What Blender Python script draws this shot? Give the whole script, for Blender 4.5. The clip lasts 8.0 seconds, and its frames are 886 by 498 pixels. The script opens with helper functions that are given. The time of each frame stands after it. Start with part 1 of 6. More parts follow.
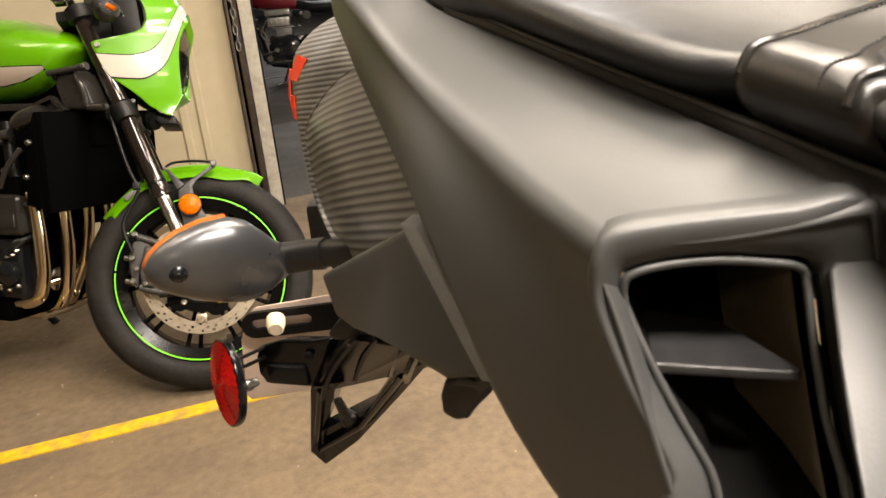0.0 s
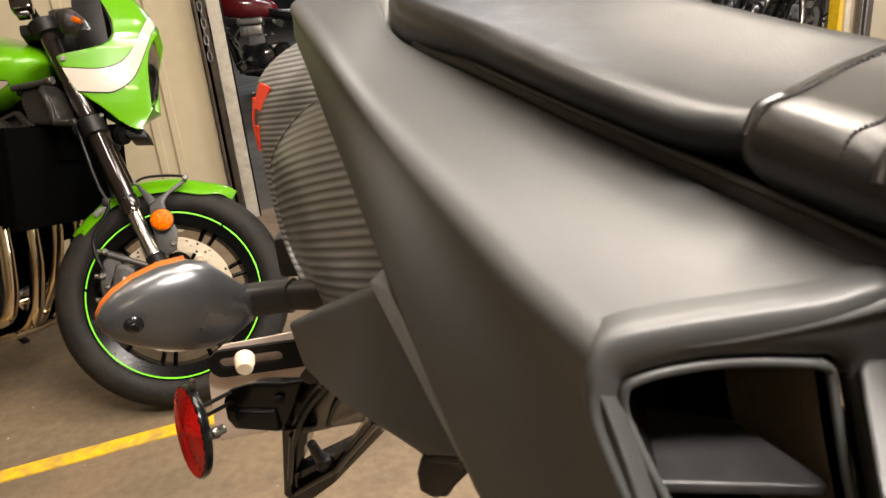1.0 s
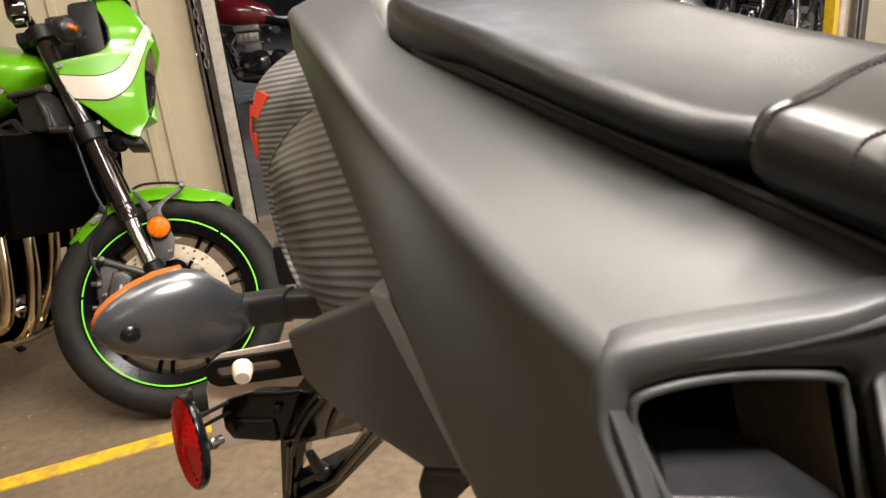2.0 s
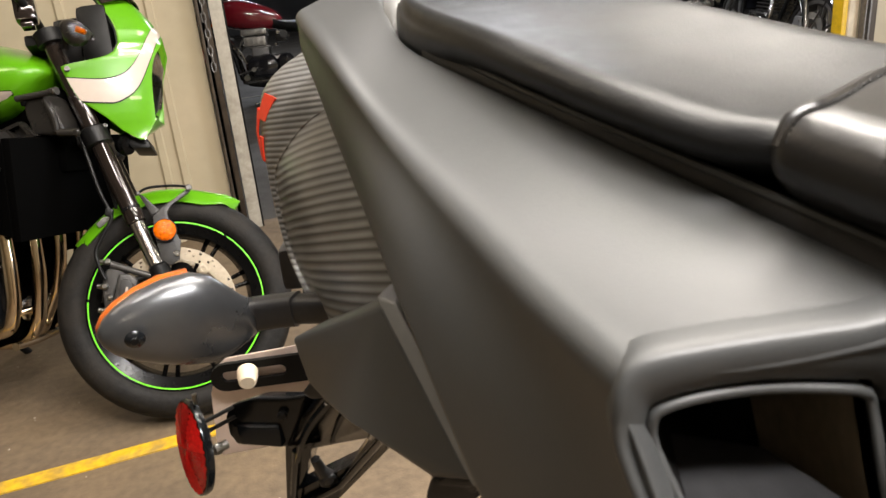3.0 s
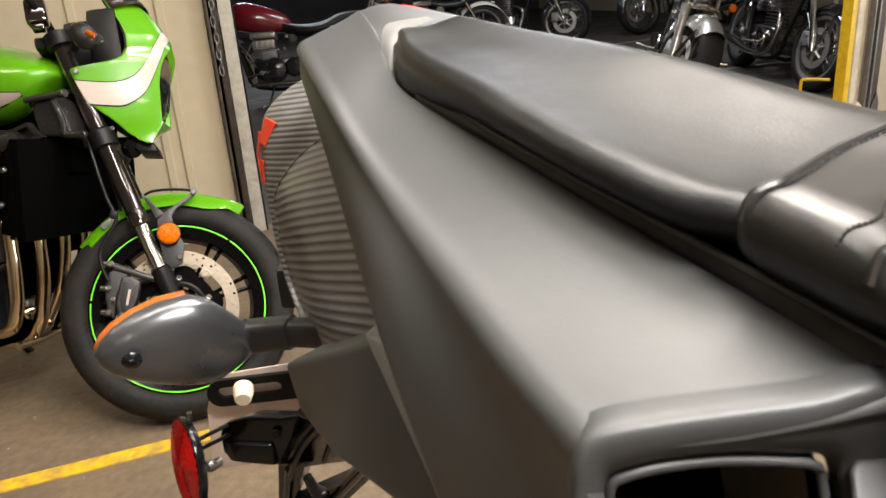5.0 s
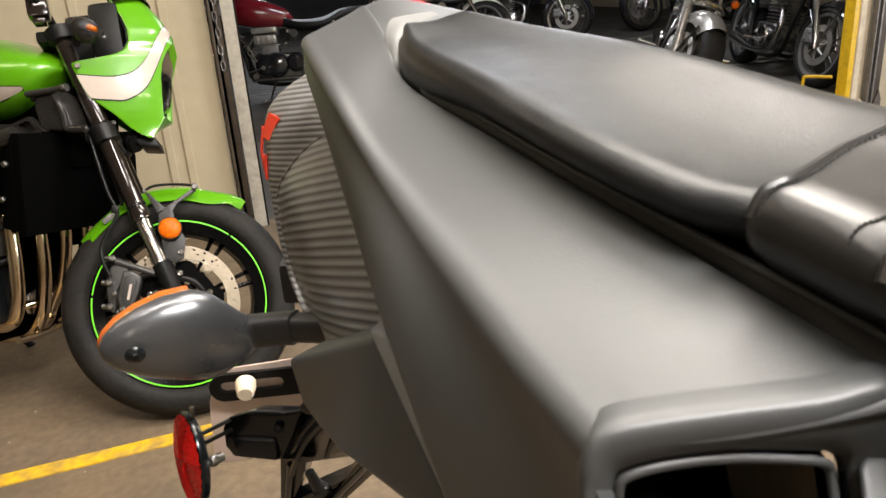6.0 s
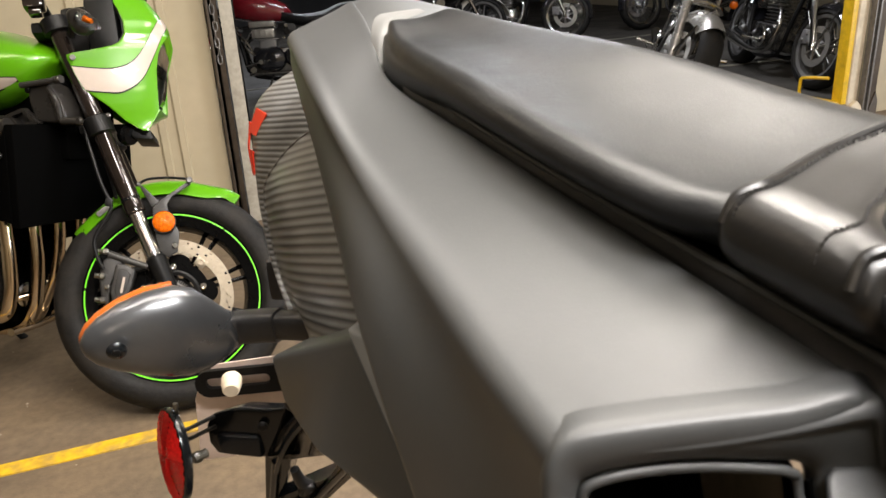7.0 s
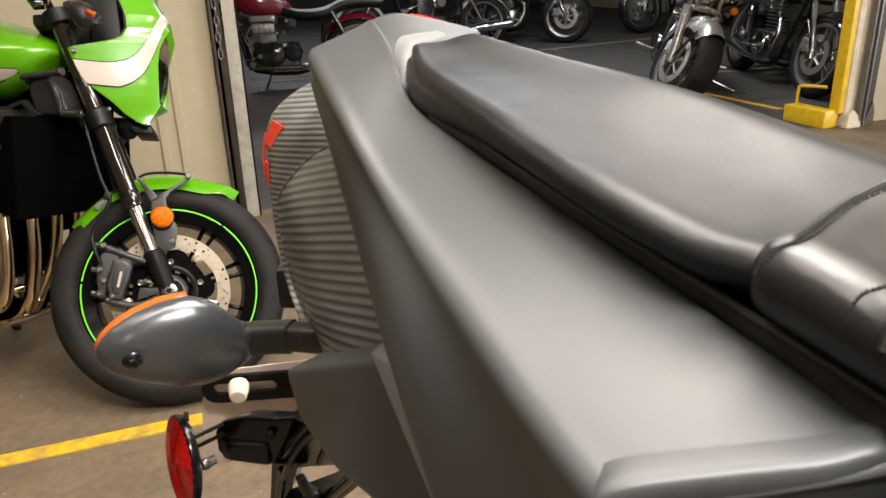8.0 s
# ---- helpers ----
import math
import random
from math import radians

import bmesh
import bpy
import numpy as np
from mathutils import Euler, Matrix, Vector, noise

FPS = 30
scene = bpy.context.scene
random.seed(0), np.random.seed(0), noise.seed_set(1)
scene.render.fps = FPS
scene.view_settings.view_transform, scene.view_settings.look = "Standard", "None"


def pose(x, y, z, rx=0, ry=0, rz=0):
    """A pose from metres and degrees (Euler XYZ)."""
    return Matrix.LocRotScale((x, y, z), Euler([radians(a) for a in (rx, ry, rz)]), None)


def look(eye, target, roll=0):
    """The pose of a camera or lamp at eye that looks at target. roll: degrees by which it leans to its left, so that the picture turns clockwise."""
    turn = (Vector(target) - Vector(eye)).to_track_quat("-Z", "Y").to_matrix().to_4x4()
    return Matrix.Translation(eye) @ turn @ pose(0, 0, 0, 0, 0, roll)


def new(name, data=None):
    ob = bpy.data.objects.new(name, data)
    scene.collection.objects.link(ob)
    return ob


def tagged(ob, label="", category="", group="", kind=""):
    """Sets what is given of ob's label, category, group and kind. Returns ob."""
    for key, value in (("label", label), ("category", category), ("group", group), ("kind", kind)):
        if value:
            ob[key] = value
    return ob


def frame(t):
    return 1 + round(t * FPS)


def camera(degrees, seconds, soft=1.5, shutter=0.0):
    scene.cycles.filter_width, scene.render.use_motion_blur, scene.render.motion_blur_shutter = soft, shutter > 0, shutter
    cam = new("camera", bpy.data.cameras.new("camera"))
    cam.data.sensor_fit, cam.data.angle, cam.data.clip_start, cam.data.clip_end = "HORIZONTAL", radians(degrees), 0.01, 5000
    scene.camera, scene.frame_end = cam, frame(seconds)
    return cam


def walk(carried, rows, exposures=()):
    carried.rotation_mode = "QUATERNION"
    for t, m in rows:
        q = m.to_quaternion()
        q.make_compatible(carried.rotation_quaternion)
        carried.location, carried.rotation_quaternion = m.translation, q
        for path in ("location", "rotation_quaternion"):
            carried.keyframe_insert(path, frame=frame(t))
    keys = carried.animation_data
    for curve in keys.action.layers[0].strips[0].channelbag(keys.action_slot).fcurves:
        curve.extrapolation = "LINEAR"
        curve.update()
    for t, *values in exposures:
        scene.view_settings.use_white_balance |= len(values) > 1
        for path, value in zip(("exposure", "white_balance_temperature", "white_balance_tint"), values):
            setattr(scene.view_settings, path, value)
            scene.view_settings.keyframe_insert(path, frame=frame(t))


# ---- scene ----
cam = camera(61.0, 8.0)
PATH = [
    (0, (0.04725, 0.08761, 1.07530), (-0.0539, 1.9389, 0.3253), -5.08),
    (0.5, (0.05058, 0.10622, 1.08035), (-0.0126, 1.9603, 0.3332), -5.34),
    (1, (0.04909, 0.11239, 1.08201), (0.0058, 1.9690, 0.3397), -5.53),
    (1.5, (0.04832, 0.11440, 1.08228), (0.0158, 1.9744, 0.3478), -5.66),
    (3, (0.04693, 0.11887, 1.08091), (-0.0009, 1.9855, 0.3643), -5.50),
    (3.5, (0.04499, 0.12226, 1.08921), (-0.0081, 1.9925, 0.3826), -5.14),
    (4, (0.05258, 0.12076, 1.09545), (-0.0018, 1.9929, 0.3939), -4.76),
    (4.5, (0.05268, 0.11668, 1.09256), (-0.0027, 1.9891, 0.3920), -4.48),
    (6, (0.05120, 0.11715, 1.09223), (-0.0081, 1.9852, 0.3804), -4.10),
    (6.5, (0.05039, 0.11849, 1.09028), (-0.0073, 1.9842, 0.3720), -3.90),
    (7, (0.05600, 0.11909, 1.09224), (0.0059, 1.9839, 0.3711), -3.32),
    (7.5, (0.05412, 0.11540, 1.09254), (0.0114, 1.9787, 0.3671), -2.64),
    (8, (0.04793, 0.11815, 1.10199), (0.0121, 1.9812, 0.3756), -1.87),
]
walk(cam, [(t, look(e, g, r)) for t, e, g, r in PATH],
     [(0, 0.34, 7600, 15), (0.5, 0.29, 7500, 15), (1.0, 0.25, 7250, 15), (1.5, 0.22, 7050, 15), (3.0, 0.18, 6750, 13), (8.0, 0.16, 6750, 13)])

# the phone's small lens: the tail close to it is soft, the room is sharp
cam.data.dof.use_dof = True
cam.data.dof.focus_distance = 1.9
cam.data.dof.aperture_fstop = 48.0

# ---------------------------------------------------------------- plan
# the garage's own axes: a along the dividing wall, b across it, away from the camera
GARAGE = pose(-0.87, 3.46, 0, 0, 0, 23.5)
OPENING = 3.70          # width of the doorway in the dividing wall
CEILING = 2.9


# ---------------------------------------------------------------- light
world = bpy.data.worlds.new("garage_air")
scene.world = world
world.use_nodes = True
world.node_tree.nodes["Background"].inputs[0].default_value = (0.6, 0.7, 1.0, 1)
world.node_tree.nodes["Background"].inputs[1].default_value = 0.02


def ceiling_lamp(a, b, power, colour, sx=1.25, sy=0.16, turn=0):
    data = bpy.data.lights.new("tube_light", "AREA")
    data.shape, data.size, data.size_y = "RECTANGLE", sx, sy
    data.energy, data.color = power, colour
    ob = new("tube_light", data)
    ob.matrix_world = GARAGE @ pose(a, b, CEILING - 0.12, 0, 0, turn)
    return ob


WARM = (1.0, 0.86, 0.66)
COOL = (0.86, 0.92, 1.0)
for a, b, p, turn in ((-1.9, -1.5, 13, 0), (-2.4, -5.4, 12, 0), (1.4, -5.6, 14, 0), (4.4, -2.0, 26, 0)):
    ceiling_lamp(a, b, p, WARM, turn=turn)
for a, b, p in ((0.50, -3.00, 26), (0.55, -2.30, 52), (-0.75, -2.75, 22), (1.55, -1.75, 16)):
    ceiling_lamp(a, b, p, (1.0, 0.96, 0.88), 1.2, 0.16)
ceiling_lamp(0.20, -4.10, 125, (0.98, 0.97, 0.95))
# daylight through the street door in the east wall
sky = bpy.data.lights.new("door_daylight", "AREA")
sky.shape, sky.size, sky.size_y = "RECTANGLE", 2.2, 3.0
sky.energy, sky.color = 520, (0.86, 0.93, 1.0)
new("door_daylight", sky).matrix_world = GARAGE @ pose(9.02, -6.2, 1.15, 0, 90, 0)
for a, b, p in ((2.7, 1.6, 66), (4.2, 3.6, 60), (1.6, 7.5, 52)):
    ceiling_lamp(a, b, p, COOL, 1.6)


# ---------------------------------------------------------------- materials
def rgb(c):
    return (*c, 1.0)


def material(name, colour, rough=0.5, metal=0.0, spread=0.12, scale=30.0, bump=0.0, bump_scale=None, coat=0.0,
             dirt=None, dirt_amount=0.0, dirt_scale=3.0, spec=0.5, rough_spread=0.08, trans=0.0, ior=1.45):
    """A surface with fine variation of colour and gloss, wider stains, and a fine relief."""
    m = bpy.data.materials.new(name)
    m.use_nodes = True
    nt = m.node_tree
    bsdf = nt.nodes["Principled BSDF"]
    N, L = nt.nodes.new, nt.links.new
    co = N("ShaderNodeTexCoord")
    fine = N("ShaderNodeTexNoise")
    fine.inputs["Scale"].default_value = scale
    fine.inputs["Detail"].default_value = 6
    L(co.outputs["Object"], fine.inputs["Vector"])
    ramp = N("ShaderNodeMapRange")
    ramp.inputs["From Min"].default_value, ramp.inputs["From Max"].default_value = 0.25, 0.75
    ramp.inputs["To Min"].default_value, ramp.inputs["To Max"].default_value = 1 - spread, 1 + spread
    L(fine.outputs["Fac"], ramp.inputs["Value"])
    mul = N("ShaderNodeMix")
    mul.data_type, mul.blend_type = "RGBA", "MULTIPLY"
    mul.inputs["Factor"].default_value = 1.0
    mul.inputs[6].default_value = rgb(colour)
    L(ramp.outputs["Result"], mul.inputs[7])
    last = mul.outputs[2]
    wide = N("ShaderNodeTexNoise")
    wide.inputs["Scale"].default_value = dirt_scale
    wide.inputs["Detail"].default_value = 8
    wide.inputs["Roughness"].default_value = 0.62
    L(co.outputs["Object"], wide.inputs["Vector"])
    if dirt:
        cut = N("ShaderNodeMapRange")
        cut.inputs["From Min"].default_value, cut.inputs["From Max"].default_value = 0.45, 0.68
        cut.inputs["To Max"].default_value = dirt_amount
        L(wide.outputs["Fac"], cut.inputs["Value"])
        mix = N("ShaderNodeMix")
        mix.data_type = "RGBA"
        L(cut.outputs["Result"], mix.inputs["Factor"])
        L(last, mix.inputs[6])
        mix.inputs[7].default_value = rgb(dirt)
        last = mix.outputs[2]
    L(last, bsdf.inputs["Base Color"])
    gloss = N("ShaderNodeMapRange")
    gloss.inputs["From Min"].default_value, gloss.inputs["From Max"].default_value = 0.3, 0.7
    gloss.inputs["To Min"].default_value = max(0.02, rough - rough_spread)
    gloss.inputs["To Max"].default_value = min(1.0, rough + rough_spread)
    L(wide.outputs["Fac"], gloss.inputs["Value"])
    L(gloss.outputs["Result"], bsdf.inputs["Roughness"])
    bsdf.inputs["Metallic"].default_value = metal
    bsdf.inputs["Specular IOR Level"].default_value = spec
    bsdf.inputs["Coat Weight"].default_value = coat
    bsdf.inputs["Coat Roughness"].default_value = 0.05
    bsdf.inputs["Transmission Weight"].default_value = trans
    bsdf.inputs["IOR"].default_value = ior
    if bump:
        b = N("ShaderNodeBump")
        b.inputs["Strength"].default_value = bump
        b.inputs["Distance"].default_value = 0.002
        grain = fine
        if bump_scale:
            grain = N("ShaderNodeTexNoise")
            grain.inputs["Scale"].default_value = bump_scale
            grain.inputs["Detail"].default_value = 4
            L(co.outputs["Object"], grain.inputs["Vector"])
        L(grain.outputs["Fac"], b.inputs["Height"])
        L(b.outputs["Normal"], bsdf.inputs["Normal"])
    return m


M = {}
M["concrete"] = material("tan_concrete", (0.165, 0.120, 0.076), 0.62, spread=0.22, scale=42, bump=0.5, bump_scale=160,
                         dirt=(0.085, 0.064, 0.044), dirt_amount=0.55, dirt_scale=3.4, rough_spread=0.18)
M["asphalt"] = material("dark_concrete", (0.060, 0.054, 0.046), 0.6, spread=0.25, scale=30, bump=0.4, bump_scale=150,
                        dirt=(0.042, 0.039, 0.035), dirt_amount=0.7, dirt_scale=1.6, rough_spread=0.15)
M["cream"] = material("cream_painted_metal", (0.41, 0.35, 0.24), 0.42, spread=0.05, scale=12, bump=0.1, bump_scale=60,
                      dirt=(0.52, 0.42, 0.29), dirt_amount=0.5, dirt_scale=1.7)
M["plaster"] = material("worn_white_plaster", (0.66, 0.58, 0.45), 0.7, spread=0.12, scale=22, bump=0.5, bump_scale=70,
                        dirt=(0.36, 0.30, 0.22), dirt_amount=0.4, dirt_scale=7)
M["ceiling"] = material("ceiling_paint", (0.45, 0.43, 0.40), 0.8, spread=0.08, scale=9)
M["brown_steel"] = material("brown_painted_steel", (0.055, 0.042, 0.032), 0.5, metal=0.2, spread=0.3, scale=40, bump=0.2,
                            dirt=(0.12, 0.09, 0.06), dirt_amount=0.5, dirt_scale=9)
M["pale_steel"] = material("scuffed_white_steel", (0.42, 0.39, 0.33), 0.45, metal=0.1, spread=0.12, scale=60, bump=0.15,
                           dirt=(0.22, 0.19, 0.15), dirt_amount=0.6, dirt_scale=14)
M["grey_steel"] = material("grey_galvanised_steel", (0.22, 0.21, 0.20), 0.42, metal=0.6, spread=0.2, scale=50, bump=0.1,
                           dirt=(0.10, 0.09, 0.08), dirt_amount=0.5, dirt_scale=8)
M["grit"] = material("pale_grit", (0.42, 0.36, 0.28), 0.8, spread=0.4, scale=8)
M["yellow"] = material("yellow_enamel", (0.78, 0.50, 0.02), 0.4, spread=0.1, scale=20, bump=0.1,
                       dirt=(0.30, 0.19, 0.03), dirt_amount=0.28, dirt_scale=26)
M["line_yellow"] = material("worn_yellow_line", (0.66, 0.40, 0.02), 0.55, spread=0.22, scale=50, bump=0.3, bump_scale=140,
                            dirt=(0.27, 0.19, 0.08), dirt_amount=0.75, dirt_scale=17)
M["line_pale"] = material("faded_floor_line", (0.24, 0.22, 0.17), 0.6, spread=0.3, scale=30,
                          dirt=(0.08, 0.08, 0.08), dirt_amount=0.8, dirt_scale=7)
M["pod_grey"] = material("graphite_paint", (0.13, 0.135, 0.142), 0.27, metal=0.75, spread=0.05, scale=200, rough_spread=0.04)
M["aged_alloy"] = material("aged_alloy", (0.15, 0.145, 0.138), 0.27, metal=0.9, spread=0.25, scale=60, bump=0.2, bump_scale=400)
M["shroud_grey"] = material("satin_brown_black", (0.016, 0.0145, 0.013), 0.30, spread=0.15, scale=60, bump=0.05, bump_scale=600, spec=0.5)
M["dark_cast"] = material("dark_cast_alloy", (0.022, 0.021, 0.020), 0.42, spread=0.2, scale=90, bump=0.15, bump_scale=500)
M["amber_dark"] = material("deep_amber_lens", (0.40, 0.085, 0.008), 0.25, spread=0.1, scale=300, coat=0.2)
M["duct"] = material("brown_floor_lit_duct", (0.19, 0.15, 0.10), 0.5, spread=0.2, scale=300, bump=0.1, bump_scale=1500)
M["matte_grey"] = material("satin_graphite_plastic", (0.045, 0.0470, 0.0475), 0.48, spread=0.05, scale=200, bump=0.05, bump_scale=1500,
                           spec=0.75, rough_spread=0.03, dirt=(0.050, 0.052, 0.052), dirt_amount=0.5, dirt_scale=25)
M["plastic"] = material("black_moulded_plastic", (0.022, 0.022, 0.023), 0.38, spread=0.2, scale=300, bump=0.12, bump_scale=1800)
M["gloss_black"] = material("gloss_black_plastic", (0.006, 0.007, 0.008), 0.20, spread=0.2, scale=60, rough_spread=0.05, spec=0.38)
M["rim_black"] = material("gloss_black_rim", (0.003, 0.003, 0.003), 0.16, spread=0.2, scale=60, spec=0.12, rough_spread=0.03)
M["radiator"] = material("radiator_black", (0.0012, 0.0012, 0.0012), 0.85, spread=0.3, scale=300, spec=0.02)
M["matte_black"] = material("matte_black", (0.005, 0.005, 0.005), 0.42, spread=0.25, scale=60, bump=0.1, spec=0.25)
M["leather"] = material("black_grained_vinyl", (0.010, 0.0105, 0.011), 0.40, spread=0.2, scale=90, bump=0.08, bump_scale=1100,
                        rough_spread=0.10, dirt=(0.022, 0.022, 0.022), dirt_amount=0.6, dirt_scale=30, spec=0.40)
M["strap_vinyl"] = material("black_glossy_vinyl", (0.012, 0.0115, 0.011), 0.33, spread=0.2, scale=90, bump=0.05, bump_scale=900, rough_spread=0.10, spec=0.6)
M["thread"] = material("dark_thread", (0.020, 0.019, 0.018), 0.8, spread=0.2, scale=900)
M["pale_plastic"] = material("pale_grey_plastic", (0.17, 0.17, 0.166), 0.5, spread=0.06, scale=80, dirt=(0.24, 0.235, 0.22),
                             dirt_amount=0.4, dirt_scale=60)
M["amber"] = material("amber_lens", (0.62, 0.115, 0.001), 0.14, spread=0.45, scale=120, bump=0.9, bump_scale=150, spec=0.3)
M["red_lens"] = material("red_reflector", (0.95, 0.012, 0.012), 0.20, metal=0.45, spread=0.35, scale=620, bump=0.5, bump_scale=900, spec=0.3)
M["red_lens_shaded"] = material("shaded_red_prism", (0.62, 0.006, 0.008), 0.20, metal=0.45, spread=0.35, scale=620, bump=0.5, bump_scale=900, spec=0.3)
M["red_paint"] = material("fluorescent_red_vinyl", (0.92, 0.055, 0.018), 0.35, spread=0.06, scale=120)
M["cream_rubber"] = material("cream_rubber", (0.72, 0.60, 0.44), 0.5, spread=0.08, scale=200)
M["cream_paint"] = material("cream_gloss_paint", (0.62, 0.58, 0.50), 0.25, spread=0.05, scale=60, coat=0.8)
M["plate"] = material("bare_plate_back", (0.72, 0.58, 0.50), 0.38, metal=0.0, spread=0.08, scale=60, dirt=(0.5, 0.38, 0.28),
                      dirt_amount=0.4, dirt_scale=40)
M["lime"] = material("lime_green_paint", (0.085, 0.30, 0.004), 0.30, spread=0.03, scale=60, coat=0.7, rough_spread=0.03)
M["white_stripe"] = material("off_white_stripe", (0.46, 0.39, 0.335), 0.30, spread=0.03, scale=60, coat=0.6, rough_spread=0.03)
M["lime_tape"] = material("lime_rim_tape", (0.16, 0.75, 0.03), 0.35, spread=0.08, scale=80)
M["rubber"] = material("tyre_rubber", (0.009, 0.0085, 0.008), 0.62, spread=0.45, scale=90, bump=0.4, bump_scale=260, spec=0.25,
                       dirt=(0.026, 0.022, 0.018), dirt_amount=0.6, dirt_scale=9)
M["chrome"] = material("polished_chrome", (0.50, 0.49, 0.47), 0.18, metal=1.0, spread=0.06, scale=40, rough_spread=0.05)
M["bolt"] = material("zinc_bolt", (0.22, 0.215, 0.20), 0.34, metal=1.0, spread=0.15, scale=90)
M["steel"] = material("brushed_disc_steel", (0.34, 0.29, 0.22), 0.38, metal=1.0, spread=0.12, scale=90, rough_spread=0.08)
M["fork_black"] = material("bronze_black_fork", (0.022, 0.016, 0.013), 0.10, metal=0.5, coat=1.0, spread=0.15, scale=50, rough_spread=0.05)
M["cast_grey"] = material("cast_grey_alloy", (0.16, 0.155, 0.15), 0.42, metal=0.5, spread=0.15, scale=90, bump=0.2, bump_scale=500)
M["header"] = material("heat_tinted_steel", (0.60, 0.50, 0.37), 0.16, metal=1.0, spread=0.12, scale=12, rough_spread=0.08,
                       dirt=(0.42, 0.27, 0.12), dirt_amount=0.6, dirt_scale=7)
M["silver"] = material("silver_paint", (0.30, 0.285, 0.26), 0.28, metal=0.6, spread=0.06, scale=60, coat=0.6)
M["deep_red"] = material("deep_red_paint", (0.16, 0.008, 0.014), 0.2, spread=0.1, scale=40, coat=1.0)
M["gloss_tank"] = material("gloss_black_paint", (0.010, 0.010, 0.012), 0.12, spread=0.1, scale=40, coat=1.0)
M["glass"] = material("clear_lens", (0.85, 0.88, 0.88), 0.08, spread=0.03, scale=80, trans=0.75, bump=0.2, bump_scale=160)
M["lens_clear"] = material("clear_polycarbonate", (0.95, 0.96, 0.96), 0.03, spread=0.02, scale=80, trans=1.0, rough_spread=0.01)
M["caliper_grey"] = material("caliper_grey_alloy", (0.050, 0.048, 0.046), 0.38, metal=0.3, spread=0.2, scale=90, bump=0.2, bump_scale=500)
M["dark_glass"] = material("smoked_screen", (0.05, 0.035, 0.028), 0.08, spread=0.05, scale=40, trans=0.5)
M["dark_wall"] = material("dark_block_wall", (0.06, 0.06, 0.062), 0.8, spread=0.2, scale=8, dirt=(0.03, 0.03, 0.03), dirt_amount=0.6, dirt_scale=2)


def carbon_weave():
    """Clear-coated grey carbon twill: fine ribs that run across the part."""
    m = bpy.data.materials.new("grey_carbon_weave")
    m.use_nodes = True
    nt = m.node_tree
    bsdf = nt.nodes["Principled BSDF"]
    N, L = nt.nodes.new, nt.links.new
    uv = N("ShaderNodeUVMap")
    wave = N("ShaderNodeTexWave")
    wave.bands_direction, wave.wave_profile = "Y", "SIN"
    wave.inputs["Scale"].default_value = 1.0
    wave.inputs["Distortion"].default_value = 0.5
    wave.inputs["Detail"].default_value = 2
    wave.inputs["Detail Scale"].default_value = 0.35
    L(uv.outputs["UV"], wave.inputs["Vector"])
    noise_ = N("ShaderNodeTexNoise")
    noise_.inputs["Scale"].default_value = 1.1
    noise_.inputs["Detail"].default_value = 3
    L(uv.outputs["UV"], noise_.inputs["Vector"])
    fade = N("ShaderNodeMapRange")
    fade.inputs["From Min"].default_value, fade.inputs["From Max"].default_value = 0.3, 0.7
    fade.inputs["To Min"].default_value, fade.inputs["To Max"].default_value = 0.75, 1.0
    L(noise_.outputs["Fac"], fade.inputs["Value"])
    mix = N("ShaderNodeMix")
    mix.data_type = "RGBA"
    mix.inputs[6].default_value = (0.022, 0.020, 0.019, 1)
    mix.inputs[7].default_value = (0.20, 0.203, 0.200, 1)
    mul = N("ShaderNodeMath")
    mul.operation = "MULTIPLY"
    soft = N("ShaderNodeMath")
    soft.operation = "POWER"
    soft.inputs[1].default_value = 0.6
    L(wave.outputs["Fac"], soft.inputs[0])
    L(soft.outputs[0], mul.inputs[0])
    L(fade.outputs["Result"], mul.inputs[1])
    L(mul.outputs[0], mix.inputs["Factor"])
    L(mix.outputs[2], bsdf.inputs["Base Color"])
    bsdf.inputs["Roughness"].default_value = 0.42
    bsdf.inputs["Coat Weight"].default_value = 0.4
    bsdf.inputs["Coat Roughness"].default_value = 0.25
    b = N("ShaderNodeBump")
    b.inputs["Strength"].default_value = 0.4
    b.inputs["Distance"].default_value = 0.0006
    L(wave.outputs["Fac"], b.inputs["Height"])
    L(b.outputs["Normal"], bsdf.inputs["Normal"])
    return m


M["carbon"] = carbon_weave()


# ---------------------------------------------------------------- mesh helpers: a shape is (points, faces)
def join(*shapes):
    pts, faces = [], []
    for p, f in shapes:
        k = len(pts)
        pts += [tuple(v) for v in p]
        faces += [tuple(i + k for i in q) for q in f]
    return pts, faces


def moved(shape, m):
    return [tuple(m @ Vector(v)) for v in shape[0]], shape[1]


def from_bm(bm):
    bm.verts.index_update()
    out = [tuple(v.co) for v in bm.verts], [tuple(v.index for v in f.verts) for f in bm.faces]
    bm.free()
    return out


def box(x0, x1, y0, y1, z0, z1, bevel=0.0, segments=2):
    bm = bmesh.new()
    bmesh.ops.create_cube(bm, size=1.0)
    for v in bm.verts:
        v.co = (x0 + (v.co.x + 0.5) * (x1 - x0), y0 + (v.co.y + 0.5) * (y1 - y0), z0 + (v.co.z + 0.5) * (z1 - z0))
    if bevel:
        bmesh.ops.bevel(bm, geom=list(bm.edges), offset=bevel, segments=segments, affect="EDGES", profile=0.6)
    return from_bm(bm)


